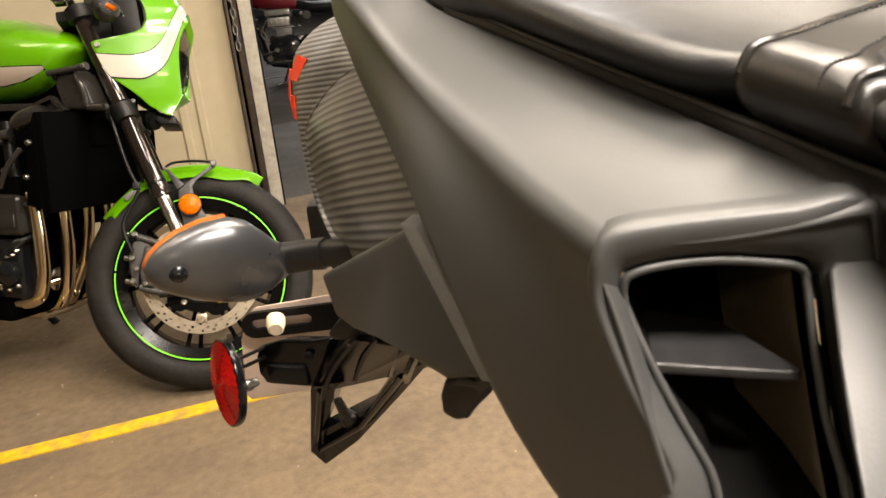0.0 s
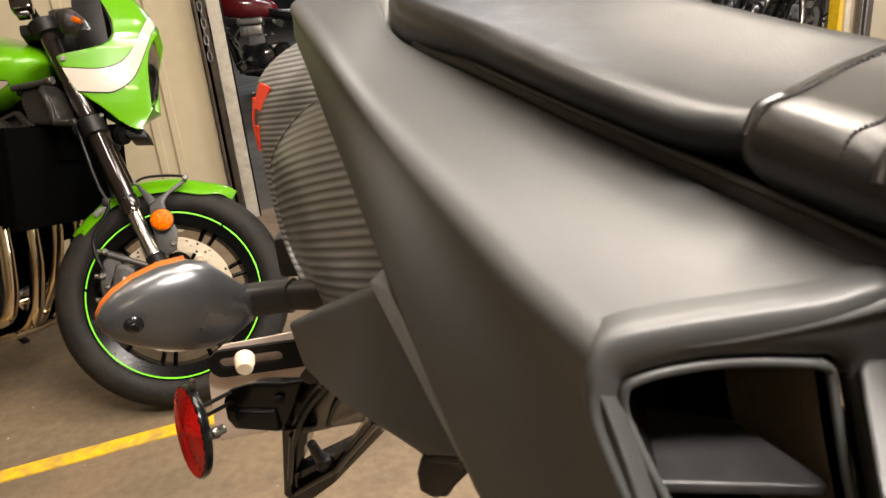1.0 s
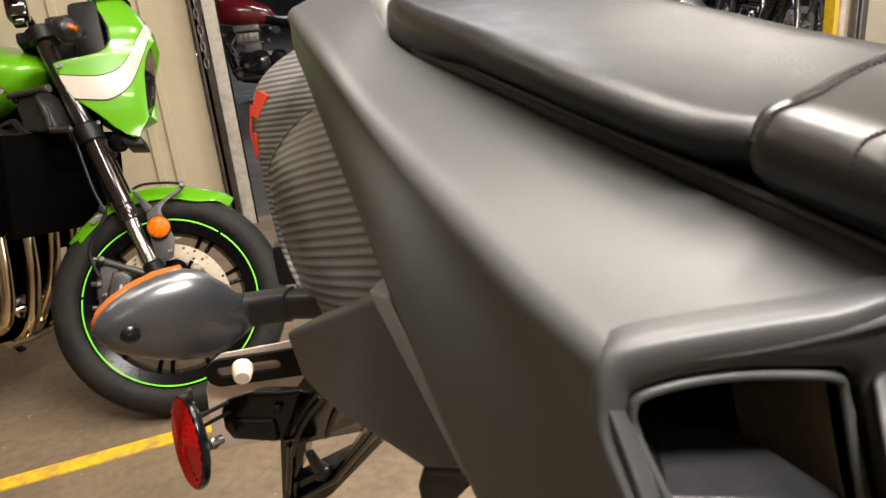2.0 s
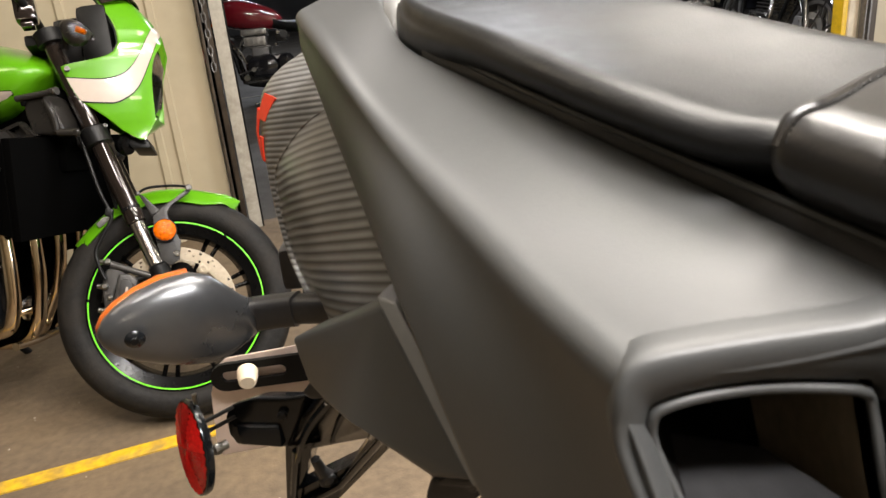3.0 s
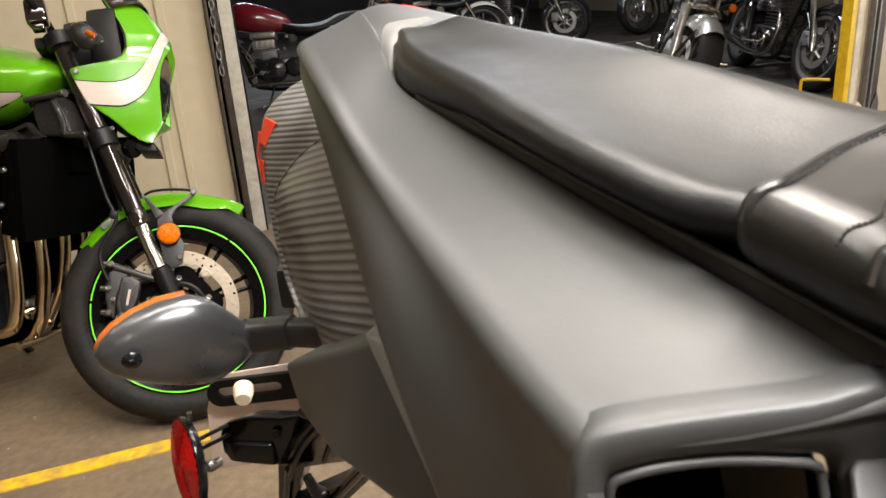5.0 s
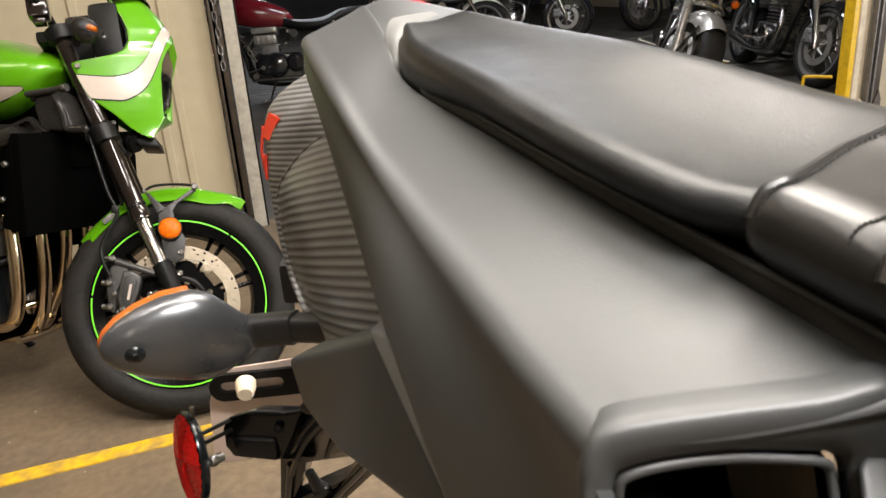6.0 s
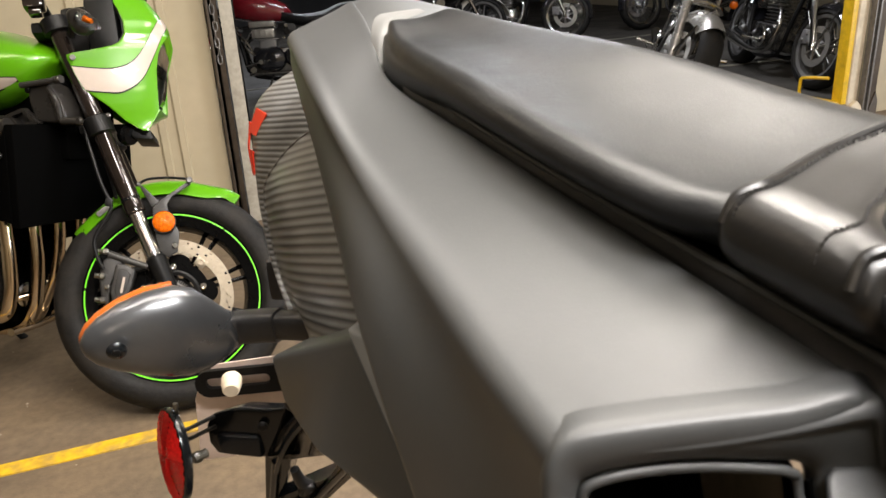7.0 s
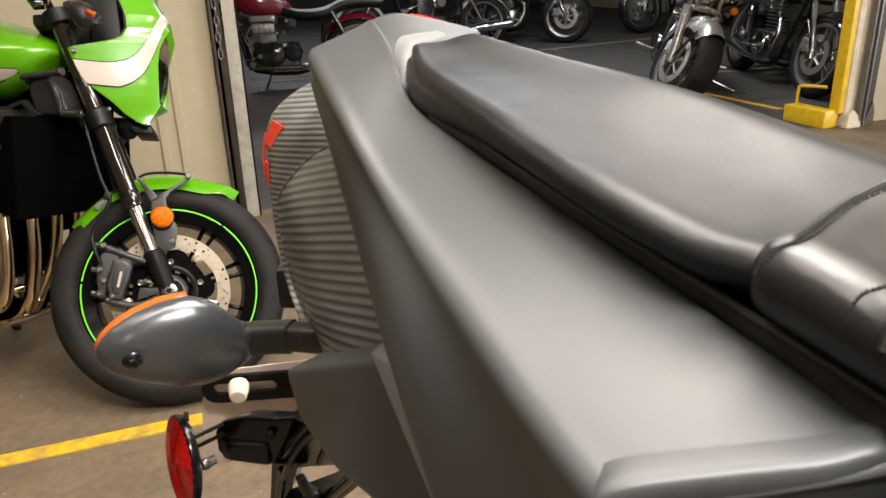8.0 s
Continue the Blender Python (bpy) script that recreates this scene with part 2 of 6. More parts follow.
def spline(points, n=8, closed=False):
    """Points along a smooth curve through the given ones."""
    P = [np.array(p, float) for p in points]
    m = len(P)
    out = []
    for i in range(m if closed else m - 1):
        if closed:
            a, b, c, d = P[(i - 1) % m], P[i], P[(i + 1) % m], P[(i + 2) % m]
        else:
            a, b, c, d = P[max(i - 1, 0)], P[i], P[i + 1], P[min(i + 2, m - 1)]
        for k in range(n):
            t = k / n
            out.append(0.5 * (2 * b + (c - a) * t + (2 * a - 5 * b + 4 * c - d) * t * t + (3 * b - a - 3 * c + d) * t ** 3))
    if not closed:
        out.append(P[-1])
    return out


def loft(rings, closed=True, caps=True):
    n = len(rings[0])
    pts = [tuple(p) for r in rings for p in r]
    faces = []
    for i in range(len(rings) - 1):
        for j in range(n if closed else n - 1):
            k = (j + 1) % n
            faces.append((i * n + j, i * n + k, (i + 1) * n + k, (i + 1) * n + j))
    if caps and closed:
        faces.append(tuple(reversed(range(n))))
        faces.append(tuple((len(rings) - 1) * n + j for j in range(n)))
    return pts, faces


def tube(path, r, seg=10, smooth=0, flat=1.0, caps=True):
    """A round bar along a path; r one radius or one for each point; flat squeezes it in one direction."""
    P = [np.array(p, float) for p in path]
    R = [r] * len(P) if np.isscalar(r) else list(r)
    if smooth:
        q = spline([(*p, k) for p, k in zip(P, R)], smooth)
        P, R = [v[:3] for v in q], [v[3] for v in q]
    rings, side = [], None
    for i, p in enumerate(P):
        t = P[min(i + 1, len(P) - 1)] - P[max(i - 1, 0)]
        t = t / np.linalg.norm(t)
        if side is None:
            side = np.cross(t, (0, 0, 1) if abs(t[2]) < 0.9 else (1, 0, 0))
        side = side - t * (side @ t)
        side = side / np.linalg.norm(side)
        up = np.cross(side, t)
        rings.append([p + R[i] * (side * math.cos(a) + up * flat * math.sin(a)) for a in np.linspace(0, 2 * math.pi, seg, endpoint=False)])
    return loft(rings, True, caps)


def lathe(profile, seg=32, closed=False):
    """Turns (radius, height) pairs about the local y axis (a wheel's axle)."""
    rings = []
    for k in range(seg):
        a = 2 * math.pi * k / seg
        rings.append([(r * math.cos(a), h, r * math.sin(a)) for r, h in profile])
    n = len(profile)
    pts = [p for r in rings for p in r]
    faces = []
    for k in range(seg):
        m = (k + 1) % seg
        for j in range(n if closed else n - 1):
            i = (j + 1) % n
            faces.append((k * n + j, k * n + i, m * n + i, m * n + j))
    return pts, faces


def prism(poly, depth, bevel=0.0, segments=2):
    """A flat plate: the outline poly (points in space) pushed along the vector depth, its edges rounded."""
    bm = bmesh.new()
    a = [bm.verts.new(p) for p in poly]
    b = [bm.verts.new(tuple(np.array(p) + np.array(depth))) for p in poly]
    n = len(poly)
    bm.faces.new(a)
    bm.faces.new(list(reversed(b)))
    for i in range(n):
        bm.faces.new((a[i], b[i], b[(i + 1) % n], a[(i + 1) % n]))
    bmesh.ops.recalc_face_normals(bm, faces=list(bm.faces))
    if bevel:
        bmesh.ops.bevel(bm, geom=list(bm.edges), offset=bevel, segments=segments, affect="EDGES", profile=0.6, clamp_overlap=True)
    return from_bm(bm)


def ring_plate(outer, inner, depth):
    """A plate with a hole: two outlines with the same count of points, pushed along depth."""
    n = len(outer)
    d = np.array(depth, float)
    loops = [outer, inner, [np.array(p) + d for p in inner], [np.array(p) + d for p in outer]]
    pts = [tuple(p) for l in loops for p in l]
    faces = []
    for a in range(4):
        b = (a + 1) % 4
        for i in range(n):
            k = (i + 1) % n
            faces.append((a * n + i, a * n + k, b * n + k, b * n + i))
    return pts, faces


def disc_shape(r, thick, seg=24, round_=0.25):
    """A thick coin about the local y axis with a rounded rim."""
    e = thick * round_
    return lathe([(0.0, -thick / 2), (r - e, -thick / 2), (r, -thick / 2 + e), (r, thick / 2 - e), (r - e, thick / 2), (0.0, thick / 2)], seg)


def sheet(rows, nu=4, nv=4, thick=0.0, inward=None):
    """A smooth skin through a grid of points, with the backs of its edges closed when thick."""
    A = np.array([spline(r, nv) for r in rows])
    A = np.array([spline(A[:, j], nu) for j in range(A.shape[1])]).transpose(1, 0, 2)
    u, v = A.shape[:2]
    if not thick:
        return [tuple(p) for p in A.reshape(-1, 3)], [(i * v + j, i * v + j + 1, (i + 1) * v + j + 1, (i + 1) * v + j) for i in range(u - 1) for j in range(v - 1)]
    du, dv = np.gradient(A, axis=0), np.gradient(A, axis=1)
    nn = np.cross(du, dv)
    nn /= np.linalg.norm(nn, axis=2, keepdims=True) + 1e-12
    if inward is not None and (nn * (np.array(inward) - A)).sum() < 0:
        nn = -nn
    B = A + nn * thick
    pts = [tuple(p) for p in A.reshape(-1, 3)] + [tuple(p) for p in B.reshape(-1, 3)]
    k = u * v
    faces = []
    for i in range(u - 1):
        for j in range(v - 1):
            q = (i * v + j, i * v + j + 1, (i + 1) * v + j + 1, (i + 1) * v + j)
            faces += [q, tuple(x + k for x in reversed(q))]
    edge = [i for i in range(v)] + [i * v + v - 1 for i in range(1, u)] + [(u - 1) * v + j for j in range(v - 2, -1, -1)] + [i * v for i in range(u - 2, 0, -1)]
    for a, b in zip(edge, edge[1:] + edge[:1]):
        faces.append((b, a, a + k, b + k))
    return pts, faces


def mesh_of(name, shape, mat, angle=35.0):
    me = bpy.data.meshes.new(name)
    me.from_pydata([tuple(map(float, p)) for p in shape[0]], [], shape[1])
    bm = bmesh.new()
    bm.from_mesh(me)
    bmesh.ops.remove_doubles(bm, verts=list(bm.verts), dist=1e-6)
    bmesh.ops.recalc_face_normals(bm, faces=list(bm.faces))
    bm.to_mesh(me)
    bm.free()
    me.materials.append(M[mat])
    me.shade_smooth()
    me.set_sharp_from_angle(angle=radians(angle))
    return me


def part(name, shape, mat, parent=None, label="", angle=35.0, m=None):
    """One mesh object; under parent when there is one."""
    ob = new(name, mesh_of(name, shape, mat, angle))
    if parent is not None:
        ob.parent = parent
    if m is not None:
        ob.matrix_basis = m
    if label:
        tagged(ob, label)
    return ob


def rounded(ob, levels=2):
    mod = ob.modifiers.new("round", "SUBSURF")
    mod.levels = mod.render_levels = levels
    return ob


def thing(name, m, label, category, group=""):
    ob = new(name)
    ob.empty_display_size = 0.1
    ob.matrix_basis = m
    return tagged(ob, label, category, group)


def structure(name, shape, mat, label, category, m=GARAGE, angle=35.0):
    ob = part(name, shape, mat, None, "", angle, m)
    return tagged(ob, label, category, kind="structure")


# ---------------------------------------------------------------- the garage
structure("floor", box(-8, 9, -8, 0.06, -0.12, 0.0), "concrete", "stained tan concrete garage floor", "floor")
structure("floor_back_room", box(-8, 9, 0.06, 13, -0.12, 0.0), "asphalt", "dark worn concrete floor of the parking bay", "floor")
structure("ceiling", box(-8, 9, -8, 13, CEILING, CEILING + 0.15), "ceiling", "plain painted garage ceiling", "ceiling")
structure("wall_south", box(-8, 9, -8.2, -8.0, 0, CEILING), "cream", "plain cream garage wall", "wall")
structure("wall_west", box(-8.2, -8.0, -8.2, 13.2, 0, CEILING), "cream", "plain cream garage wall", "wall")
structure("wall_east", join(box(9.0, 9.2, -8.2, -7.7, 0, CEILING), box(9.0, 9.2, -4.7, 13.2, 0, CEILING), box(9.0, 9.2, -7.7, -4.7, 2.3, CEILING)), "cream", "plain cream garage wall with a street door opening", "wall")
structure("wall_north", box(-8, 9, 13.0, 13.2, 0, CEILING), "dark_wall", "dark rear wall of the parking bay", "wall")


def ribbed_panel(a0, a1, b, z1, rib_at):
    """Painted sheet-metal cladding with narrow pressed ribs."""
    line = [(a0, b)]
    for r in rib_at:
        for da, db in ((-0.020, 0), (-0.012, -0.010), (0.012, -0.010), (0.020, 0)):
            line.append((r + da, b + db))
    line.append((a1, b))
    rings = [[(a, bb, z) for a, bb in line] + [(a1, b + 0.18, z), (a0, b + 0.18, z)] for z in (0.0, z1)]
    return loft(rings)


ribs = [-0.29 - 0.075 * k - 0.36 * (k // 2) for k in range(2)] + [-0.62 - 0.42 * k for k in range(16)]
structure("wall_divide_west", ribbed_panel(-8.0, -0.115, 0.0, CEILING, sorted(ribs)), "cream",
          "cream painted metal wall with pressed vertical ribs", "wall", angle=20)
structure("wall_divide_east", box(OPENING + 0.22, 9, 0.0, 0.18, 0, CEILING), "cream", "smooth cream painted wall", "wall")
structure("lintel", box(-0.115, OPENING + 0.22, 0.0, 0.18, 2.72, CEILING), "cream", "cream painted beam over the doorway", "wall")

# door guide on the near side of the opening: brown channel, pale angle iron, lifting chain
guide = thing("door_guide", GARAGE, "brown steel door channel beside a scuffed white angle iron", "door guide")
part("channel", join(box(-0.112, -0.062, -0.012, 0.006, 0, 2.3, 0.002), box(-0.112, -0.102, -0.045, -0.012, 0, 2.3, 0.002)), "brown_steel", guide, "dark brown steel channel")
part("angle_iron", join(box(-0.058, -0.004, -0.030, -0.022, 0, 2.3, 0.002), box(-0.012, -0.004, -0.022, 0.17, 0, 2.3, 0.002)), "pale_steel", guide, "scuffed white angle iron")
part("edge_seal", box(-0.003, 0.004, -0.028, -0.018, 0, 2.3), "matte_black", guide, "thin black seal")

chain = thing("lifting_chain", GARAGE @ pose(-0.085, -0.030, 0.74), "dull steel hand chain hanging in the channel", "chain")
oval = [(0.009 * math.cos(t), 0, 0.015 * math.sin(t) + (0.006 if math.sin(t) > 0 else -0.006)) for t in np.linspace(0, 2 * math.pi, 12, endpoint=False)]
link_mesh = mesh_of("chain_link", tube(oval + oval[:1], 0.0028, 6, caps=False), "grey_steel")
for k in range(48):
    lk = new("chain_link", link_mesh)
    lk.parent = chain
    lk.matrix_basis = pose(0.003 * math.sin(k * 1.7), 0, 0.034 * k, 0, 0, 90 * (k % 2) + 8 * math.sin(k * 2.3))

# column, roller-door guide and yellow guard on the far side of the opening
structure("column", box(OPENING, OPENING + 0.085, -0.03, 0.05, 0, 2.3, 0.012, 3), "plaster", "white plastered column with chipped dirty foot", "column")
structure("column_foot", prism([(OPENING - 0.015, -0.075, 0), (OPENING + 0.10, -0.085, 0), (OPENING + 0.11, -0.070, 0.05), (OPENING + 0.06, -0.055, 0.11), (OPENING + 0.01, -0.060, 0.085)],
                               (0.0, 0.05, 0.0), 0.008), "plaster", "broken lump of plaster at the column's foot", "rubble")
guide2 = thing("roller_door_guide", GARAGE @ pose(OPENING + 0.087, -0.035, 0), "grey steel roller door guide beside the column", "door guide")
part("rail", join(box(0, 0.055, -0.02, 0.0, 0, 2.6, 0.003), box(0.045, 0.06, -0.035, -0.02, 0, 2.6, 0.003), box(0.0, 0.012, -0.04, -0.02, 0, 2.6, 0.003)), "grey_steel", guide2)
part("flange", box(0.06, 0.135, -0.012, 0.0, 0, 2.6, 0.002), "brown_steel", guide2)
part("bent_foot", prism([(0.06, -0.030, 0), (0.14, -0.032, 0), (0.143, -0.028, 0.09), (0.125, -0.022, 0.15), (0.09, -0.02, 0.06)], (0, 0.012, 0), 0.002), "brown_steel", guide2)

guard = thing("column_guard", GARAGE @ pose(OPENING - 0.06, 0.0, 0), "yellow enamelled steel guard with a block foot", "guard post")
part("post", box(0.014, 0.057, -0.024, 0.052, 0.09, 1.5, 0.006), "yellow", guard)
part("foot_block", box(-0.085, 0.035, -0.01, 0.32, 0.0, 0.110, 0.010), "yellow", guard)
part("handle", tube([(-0.05, 0.25, 0.10), (-0.05, 0.25, 0.215), (-0.047, 0.22, 0.24), (-0.02, 0.06, 0.25)], 0.010, 8, smooth=3), "yellow", guard)

# floor markings
structure("floor_line", box(-3.5, 3.2, -0.025, 0.025, 0.0, 0.004), "line_yellow", "worn yellow painted parking line", "floor marking",
          m=pose(-0.845, 1.69, 0, 0, 0, 20.4))
for k, (x, y, turn, length) in enumerate(((-1.7, 7.56, 24.8, 6.0), (2.1, 10.06, 30.0, 5.0), (3.05, 7.5, 18.0, 3.0), (2.085, 6.24, -66.0, 1.55))):
    structure("bay_line_%d" % (k + 1), box(-length / 2, length / 2, -0.03, 0.03, 0.0, 0.004), "line_pale" if k < 3 else "line_yellow",
              "faded painted line between parking bays", "floor marking", m=pose(x, y, 0, 0, 0, turn))


rng = np.random.default_rng(7)
grit = []
for _ in range(420):
    a_, b_, r_ = rng.uniform(-2.6, 2.2), rng.uniform(-3.3, -0.15), rng.uniform(0.0012, 0.0042) * (2.0 if rng.random() < 0.06 else 1.0)
    turn_ = rng.uniform(0, 6.28)
    ring_ = [(a_ + r_ * rng.uniform(0.6, 1.3) * math.cos(turn_ + t), b_ + r_ * rng.uniform(0.6, 1.3) * math.sin(turn_ + t)) for t in np.linspace(0, 2 * math.pi, 5, endpoint=False)]
    grit.append(([(x, y, 0.0002) for x, y in ring_] + [(a_, b_, r_ * 0.7)], [(k, (k + 1) % 5, 5) for k in range(5)]))
tagged(part("floor_grit", join(*grit), "grit", None, "", 20, GARAGE), "pale crumbs of grit scattered on the concrete floor", "grit", kind="stuff")


# ---------------------------------------------------------------- the motorcycle whose tail the camera passes
# world coordinates; rearward is about (-0.33, 0.94, 0.1)
tail_bike = thing("motorcycle", Matrix(), "graphite grey motorcycle with a black vinyl seat and carbon tail", "motorcycle")
REAR = np.array((-0.33, 0.944, 0.0))
SIDE = np.array((0.944, 0.33, 0.0))      # from the near flank across the seat


def tail_fairing():
    # from the front scoop to the tip: inner edge at the seat groove, ridge, lower edge
    groove = [(0.1190, 0.2165, 1.0270), (0.1025, 0.2495, 1.0322), (0.0776, 0.288, 1.0412), (0.0596, 0.321, 1.0473), (0.0400, 0.3545, 1.0537), (0.0308, 0.378, 1.0575), (0.0262, 0.414, 1.0695), (0.0134, 0.464, 1.0772)]
    ridge = [(0.0664, 0.2112, 1.0238), (0.0575, 0.2370, 1.0250), (0.0490, 0.262, 1.0285), (0.0385, 0.290, 1.0330), (0.0265, 0.322, 1.0400), (0.0170, 0.347, 1.0476), (0.0075, 0.372, 1.0550), (-0.0150, 0.453, 1.0632)]
    lower = [(0.0951, 0.17, 0.93), (0.052, 0.229, 0.963), (0.042, 0.251, 0.984), (0.030, 0.276, 1.011), (0.019, 0.325, 1.017), (0.0105, 0.3625, 1.0205), (0.002, 0.400, 1.024), (-0.012, 0.458, 1.038)]
    bow = [0.0016, 0.0008, 0.0004, 0.0, 0.0, 0.0, 0.0006, 0.0016]
    hollow = [1.3, 1.2, 1.0, 0.7, 0.3, 0.0, 0.0, 0.0]
    rows = []
    for g, r, l, b, hol in zip(groove, ridge, lower, bow, hollow):
        g, r, l = map(np.array, (g, r, l))
        drop = np.array((0.003, 0.001, -0.012))
        up = np.array((-0.25, -0.1, 0.96))
        top = [g + (r - g) * t + up * ((h * hol if h < 0 else h) + b * math.sin(math.pi * t ** 2.6))
               for t, h in ((0.0, 0.0), (0.03, 0.0003), (0.10, 0.0002), (0.22, -0.0004), (0.5, -0.0012), (0.70, -0.0009), (0.80, -0.0003), (0.88, 0.0008), (0.95, 0.0011))]
        rows.append([g + drop, g + 0.12 * drop] + top + [r * 0.985 + l * 0.015 + np.array((-0.0004, 0, 0)), r * 0.93 + l * 0.07, r * 0.8 + l * 0.2,
                     (r + l) / 2 + np.array((-0.002, -0.001, 0)), l + 0.08 * (r - l), l, l + np.array((0.012, 0.006, 0.002))])
    # rounded front lip over the scoop, and the closed tip
    front = [np.array(p) for p in rows[0]]
    centre = np.array((0.092, 0.212, 0.990))
    near = [p + 0.05 * (q - p) for p, q in zip(front, rows[1])]
    lip = [p + 0.045 * (centre - p) + np.array((-0.0004, -0.0014, 0) if k < 11 else (0.0014, 0.0020, 0)) for k, p in enumerate(front)]
    lip2 = [p + 0.080 * (centre - p) + np.array((-0.0003, -0.0016, 0) if k < 11 else (0.0024, 0.0050, 0)) for k, p in enumerate(front)]
    lip3 = [p + 0.11 * (centre - p) + np.array((0.0012, 0.004, 0)) for p in front]
    tip_c = sum(np.array(p) for p in rows[-1]) / len(rows[-1])
    tip = [p + 0.25 * (tip_c - p) + 0.004 * REAR for p in rows[-1]]
    tip2 = [p + 0.8 * (tip_c - p) + 0.005 * REAR for p in rows[-1]]
    last = [p + 0.06 * (q - p) for p, q in zip(rows[-1], rows[-2])]
    return loft([lip3, lip2, lip, front, near] + rows[1:-1] + [last, rows[-1], tip, tip2], closed=False)


rounded(part("tail_fairing", tail_fairing(), "matte_grey", tail_bike, "satin graphite grey tail fairing", 180))

# scoop at the front of the fairing: plate with an opening, lined, with a blade across it
outer = [(0.0658, 0.2102, 1.016), (0.0669, 0.2109, 1.0235), (0.0705, 0.2113, 1.0268), (0.08, 0.2125, 1.0275), (0.0912, 0.2139, 1.0275), (0.1036, 0.2154, 1.0274), (0.1166, 0.2171, 1.0277), (0.1268, 0.2184, 1.0126), (0.1334, 0.2115, 0.998), (0.1366, 0.2047, 0.985), (0.1393, 0.1967, 0.9698), (0.0808, 0.1922, 0.9771), (0.0773, 0.197, 0.9862), (0.0724, 0.2018, 0.9963), (0.0679, 0.2074, 1.0073)]
inner = [(0.0728, 0.2112, 1.0112), (0.0723, 0.2115, 1.0157), (0.0739, 0.2117, 1.0178), (0.0803, 0.2125, 1.0188), (0.0897, 0.2137, 1.0185), (0.1004, 0.215, 1.0166), (0.1053, 0.2157, 1.015), (0.1069, 0.2159, 1.0123), (0.107, 0.2107, 1.0026), (0.1076, 0.2039, 0.9901), (0.1087, 0.1951, 0.9738), (0.0892, 0.1937, 0.9757), (0.0852, 0.1982, 0.9847), (0.0805, 0.2024, 0.9935), (0.0763, 0.2067, 1.0024)]


def dense(loop, n=4):
    return [np.array(p) for p in spline(loop, n, closed=True)]


IN = np.array((0.010, 0.050, -0.004))
EDGE = np.array((0.0004, 0.0030, -0.0004))


def scoop():
    """The rolled surround: from behind the fairing's lip it swells towards the front and turns into the duct."""
    o, i = dense(outer), dense(inner)
    loops = []
    flank = np.interp(np.arange(len(o)), (0, 3, 7, 26, 34, len(o)), (1.0, 1.0, 0.0, 0.0, 1.0, 1.0))
    for s, low, high in ((-0.05, -0.0060, -0.0060), (-0.02, -0.0020, -0.0024), (0.03, 0.0003, 0.0004), (0.12, 0.0011, 0.0020), (0.30, 0.0016, 0.0024), (0.55, 0.0014, 0.0019), (0.78, 0.0006, 0.0008), (0.88, -0.0002, -0.0002), (0.92, -0.0030, -0.0030)):
        loops.append([a + (b - a) * s + np.array((-0.2, -1.0, 0.1)) * (low + (high - low) * f) for a, b, f in zip(o, i, flank)])
    return loft(loops, True, False)


part("scoop_plate", scoop(), "matte_grey", tail_bike, "graphite rolled surround of the scoop", 180)


def rim_line(share, radius, shift, first=0, last=60):
    loop = [a + share * (b - a) / np.linalg.norm(b - a) + np.array((-0.1, -1.0, 0.0)) * shift for a, b in zip(dense(inner), dense(outer))]
    whole = last - first >= len(loop)
    return tube(loop + loop[:1] if whole else loop[first:last], radius, 8, caps=not whole)


part("scoop_rim", rim_line(-0.0001, 0.0009, 0.0), "matte_grey", tail_bike, "satin graphite lip of the scoop", 60)
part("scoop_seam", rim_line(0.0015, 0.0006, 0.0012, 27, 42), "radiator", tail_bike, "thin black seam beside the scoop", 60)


def scoop_lining():
    i = dense(inner)
    c = np.mean(i, axis=0)
    return loft([[p + EDGE * 0.1 for p in i], [p + 0.3 * IN + 0.02 * (c - p) for p in i], [p + IN + 0.06 * (c - p) for p in i], [p + IN * 1.35 + 0.30 * (c - p) for p in i], [p * 0.02 + (c + IN * 1.45) * 0.98 for p in i]], True, False)


part("scoop_lining", scoop_lining(), "matte_black", tail_bike, "black plastic duct", 40)
duct_edge = [np.array(p) for p in spline(inner[6:11], 4)]
# this wall's lighter brown holds the light thrown up from the floor
part("duct_wall", loft([[p + np.array((-0.0012, 0.004, 0.0)) for p in duct_edge], [p + 0.5 * IN + np.array((-0.006, 0, 0.001)) for p in duct_edge], [p + 0.95 * IN + np.array((-0.013, 0, 0.002)) for p in duct_edge]], False), "duct", tail_bike, "brown translucent side wall of the duct, lightened as if lit from below", 60)
blade = [(0.0750, 0.2085, 1.0012), (0.1040, 0.2098, 0.9966), (0.1062, 0.2120, 0.9955), (0.0950, 0.2245, 1.0000), (0.0770, 0.2270, 1.0035)]
part("scoop_blade", prism(blade, (0.0, -0.0004, -0.0022), 0.0009, 4), "plastic", tail_bike, "black guide blade in the duct")
part("side_panel", prism([(0.1098, 0.2144, 1.0148), (0.1115, 0.2157, 1.0158), (0.1268, 0.2173, 1.0154), (0.1212, 0.1781, 0.9879), (0.1024, 0.1779, 0.9892), (0.1041, 0.1885, 0.9966), (0.1067, 0.2013, 1.0056)], (0.003, 0.004, -0.004), 0.0012, 3), "matte_grey", tail_bike, "satin graphite knee panel beside the scoop", 50)
part("inner_panel", prism([(0.120, 0.2375, 1.021), (0.175, 0.252, 1.021), (0.175, 0.240, 0.910), (0.128, 0.226, 0.910)], (0.002, 0.006, 0.0), 0.001), "plastic", tail_bike, "black plastic inner panel behind the scoop")

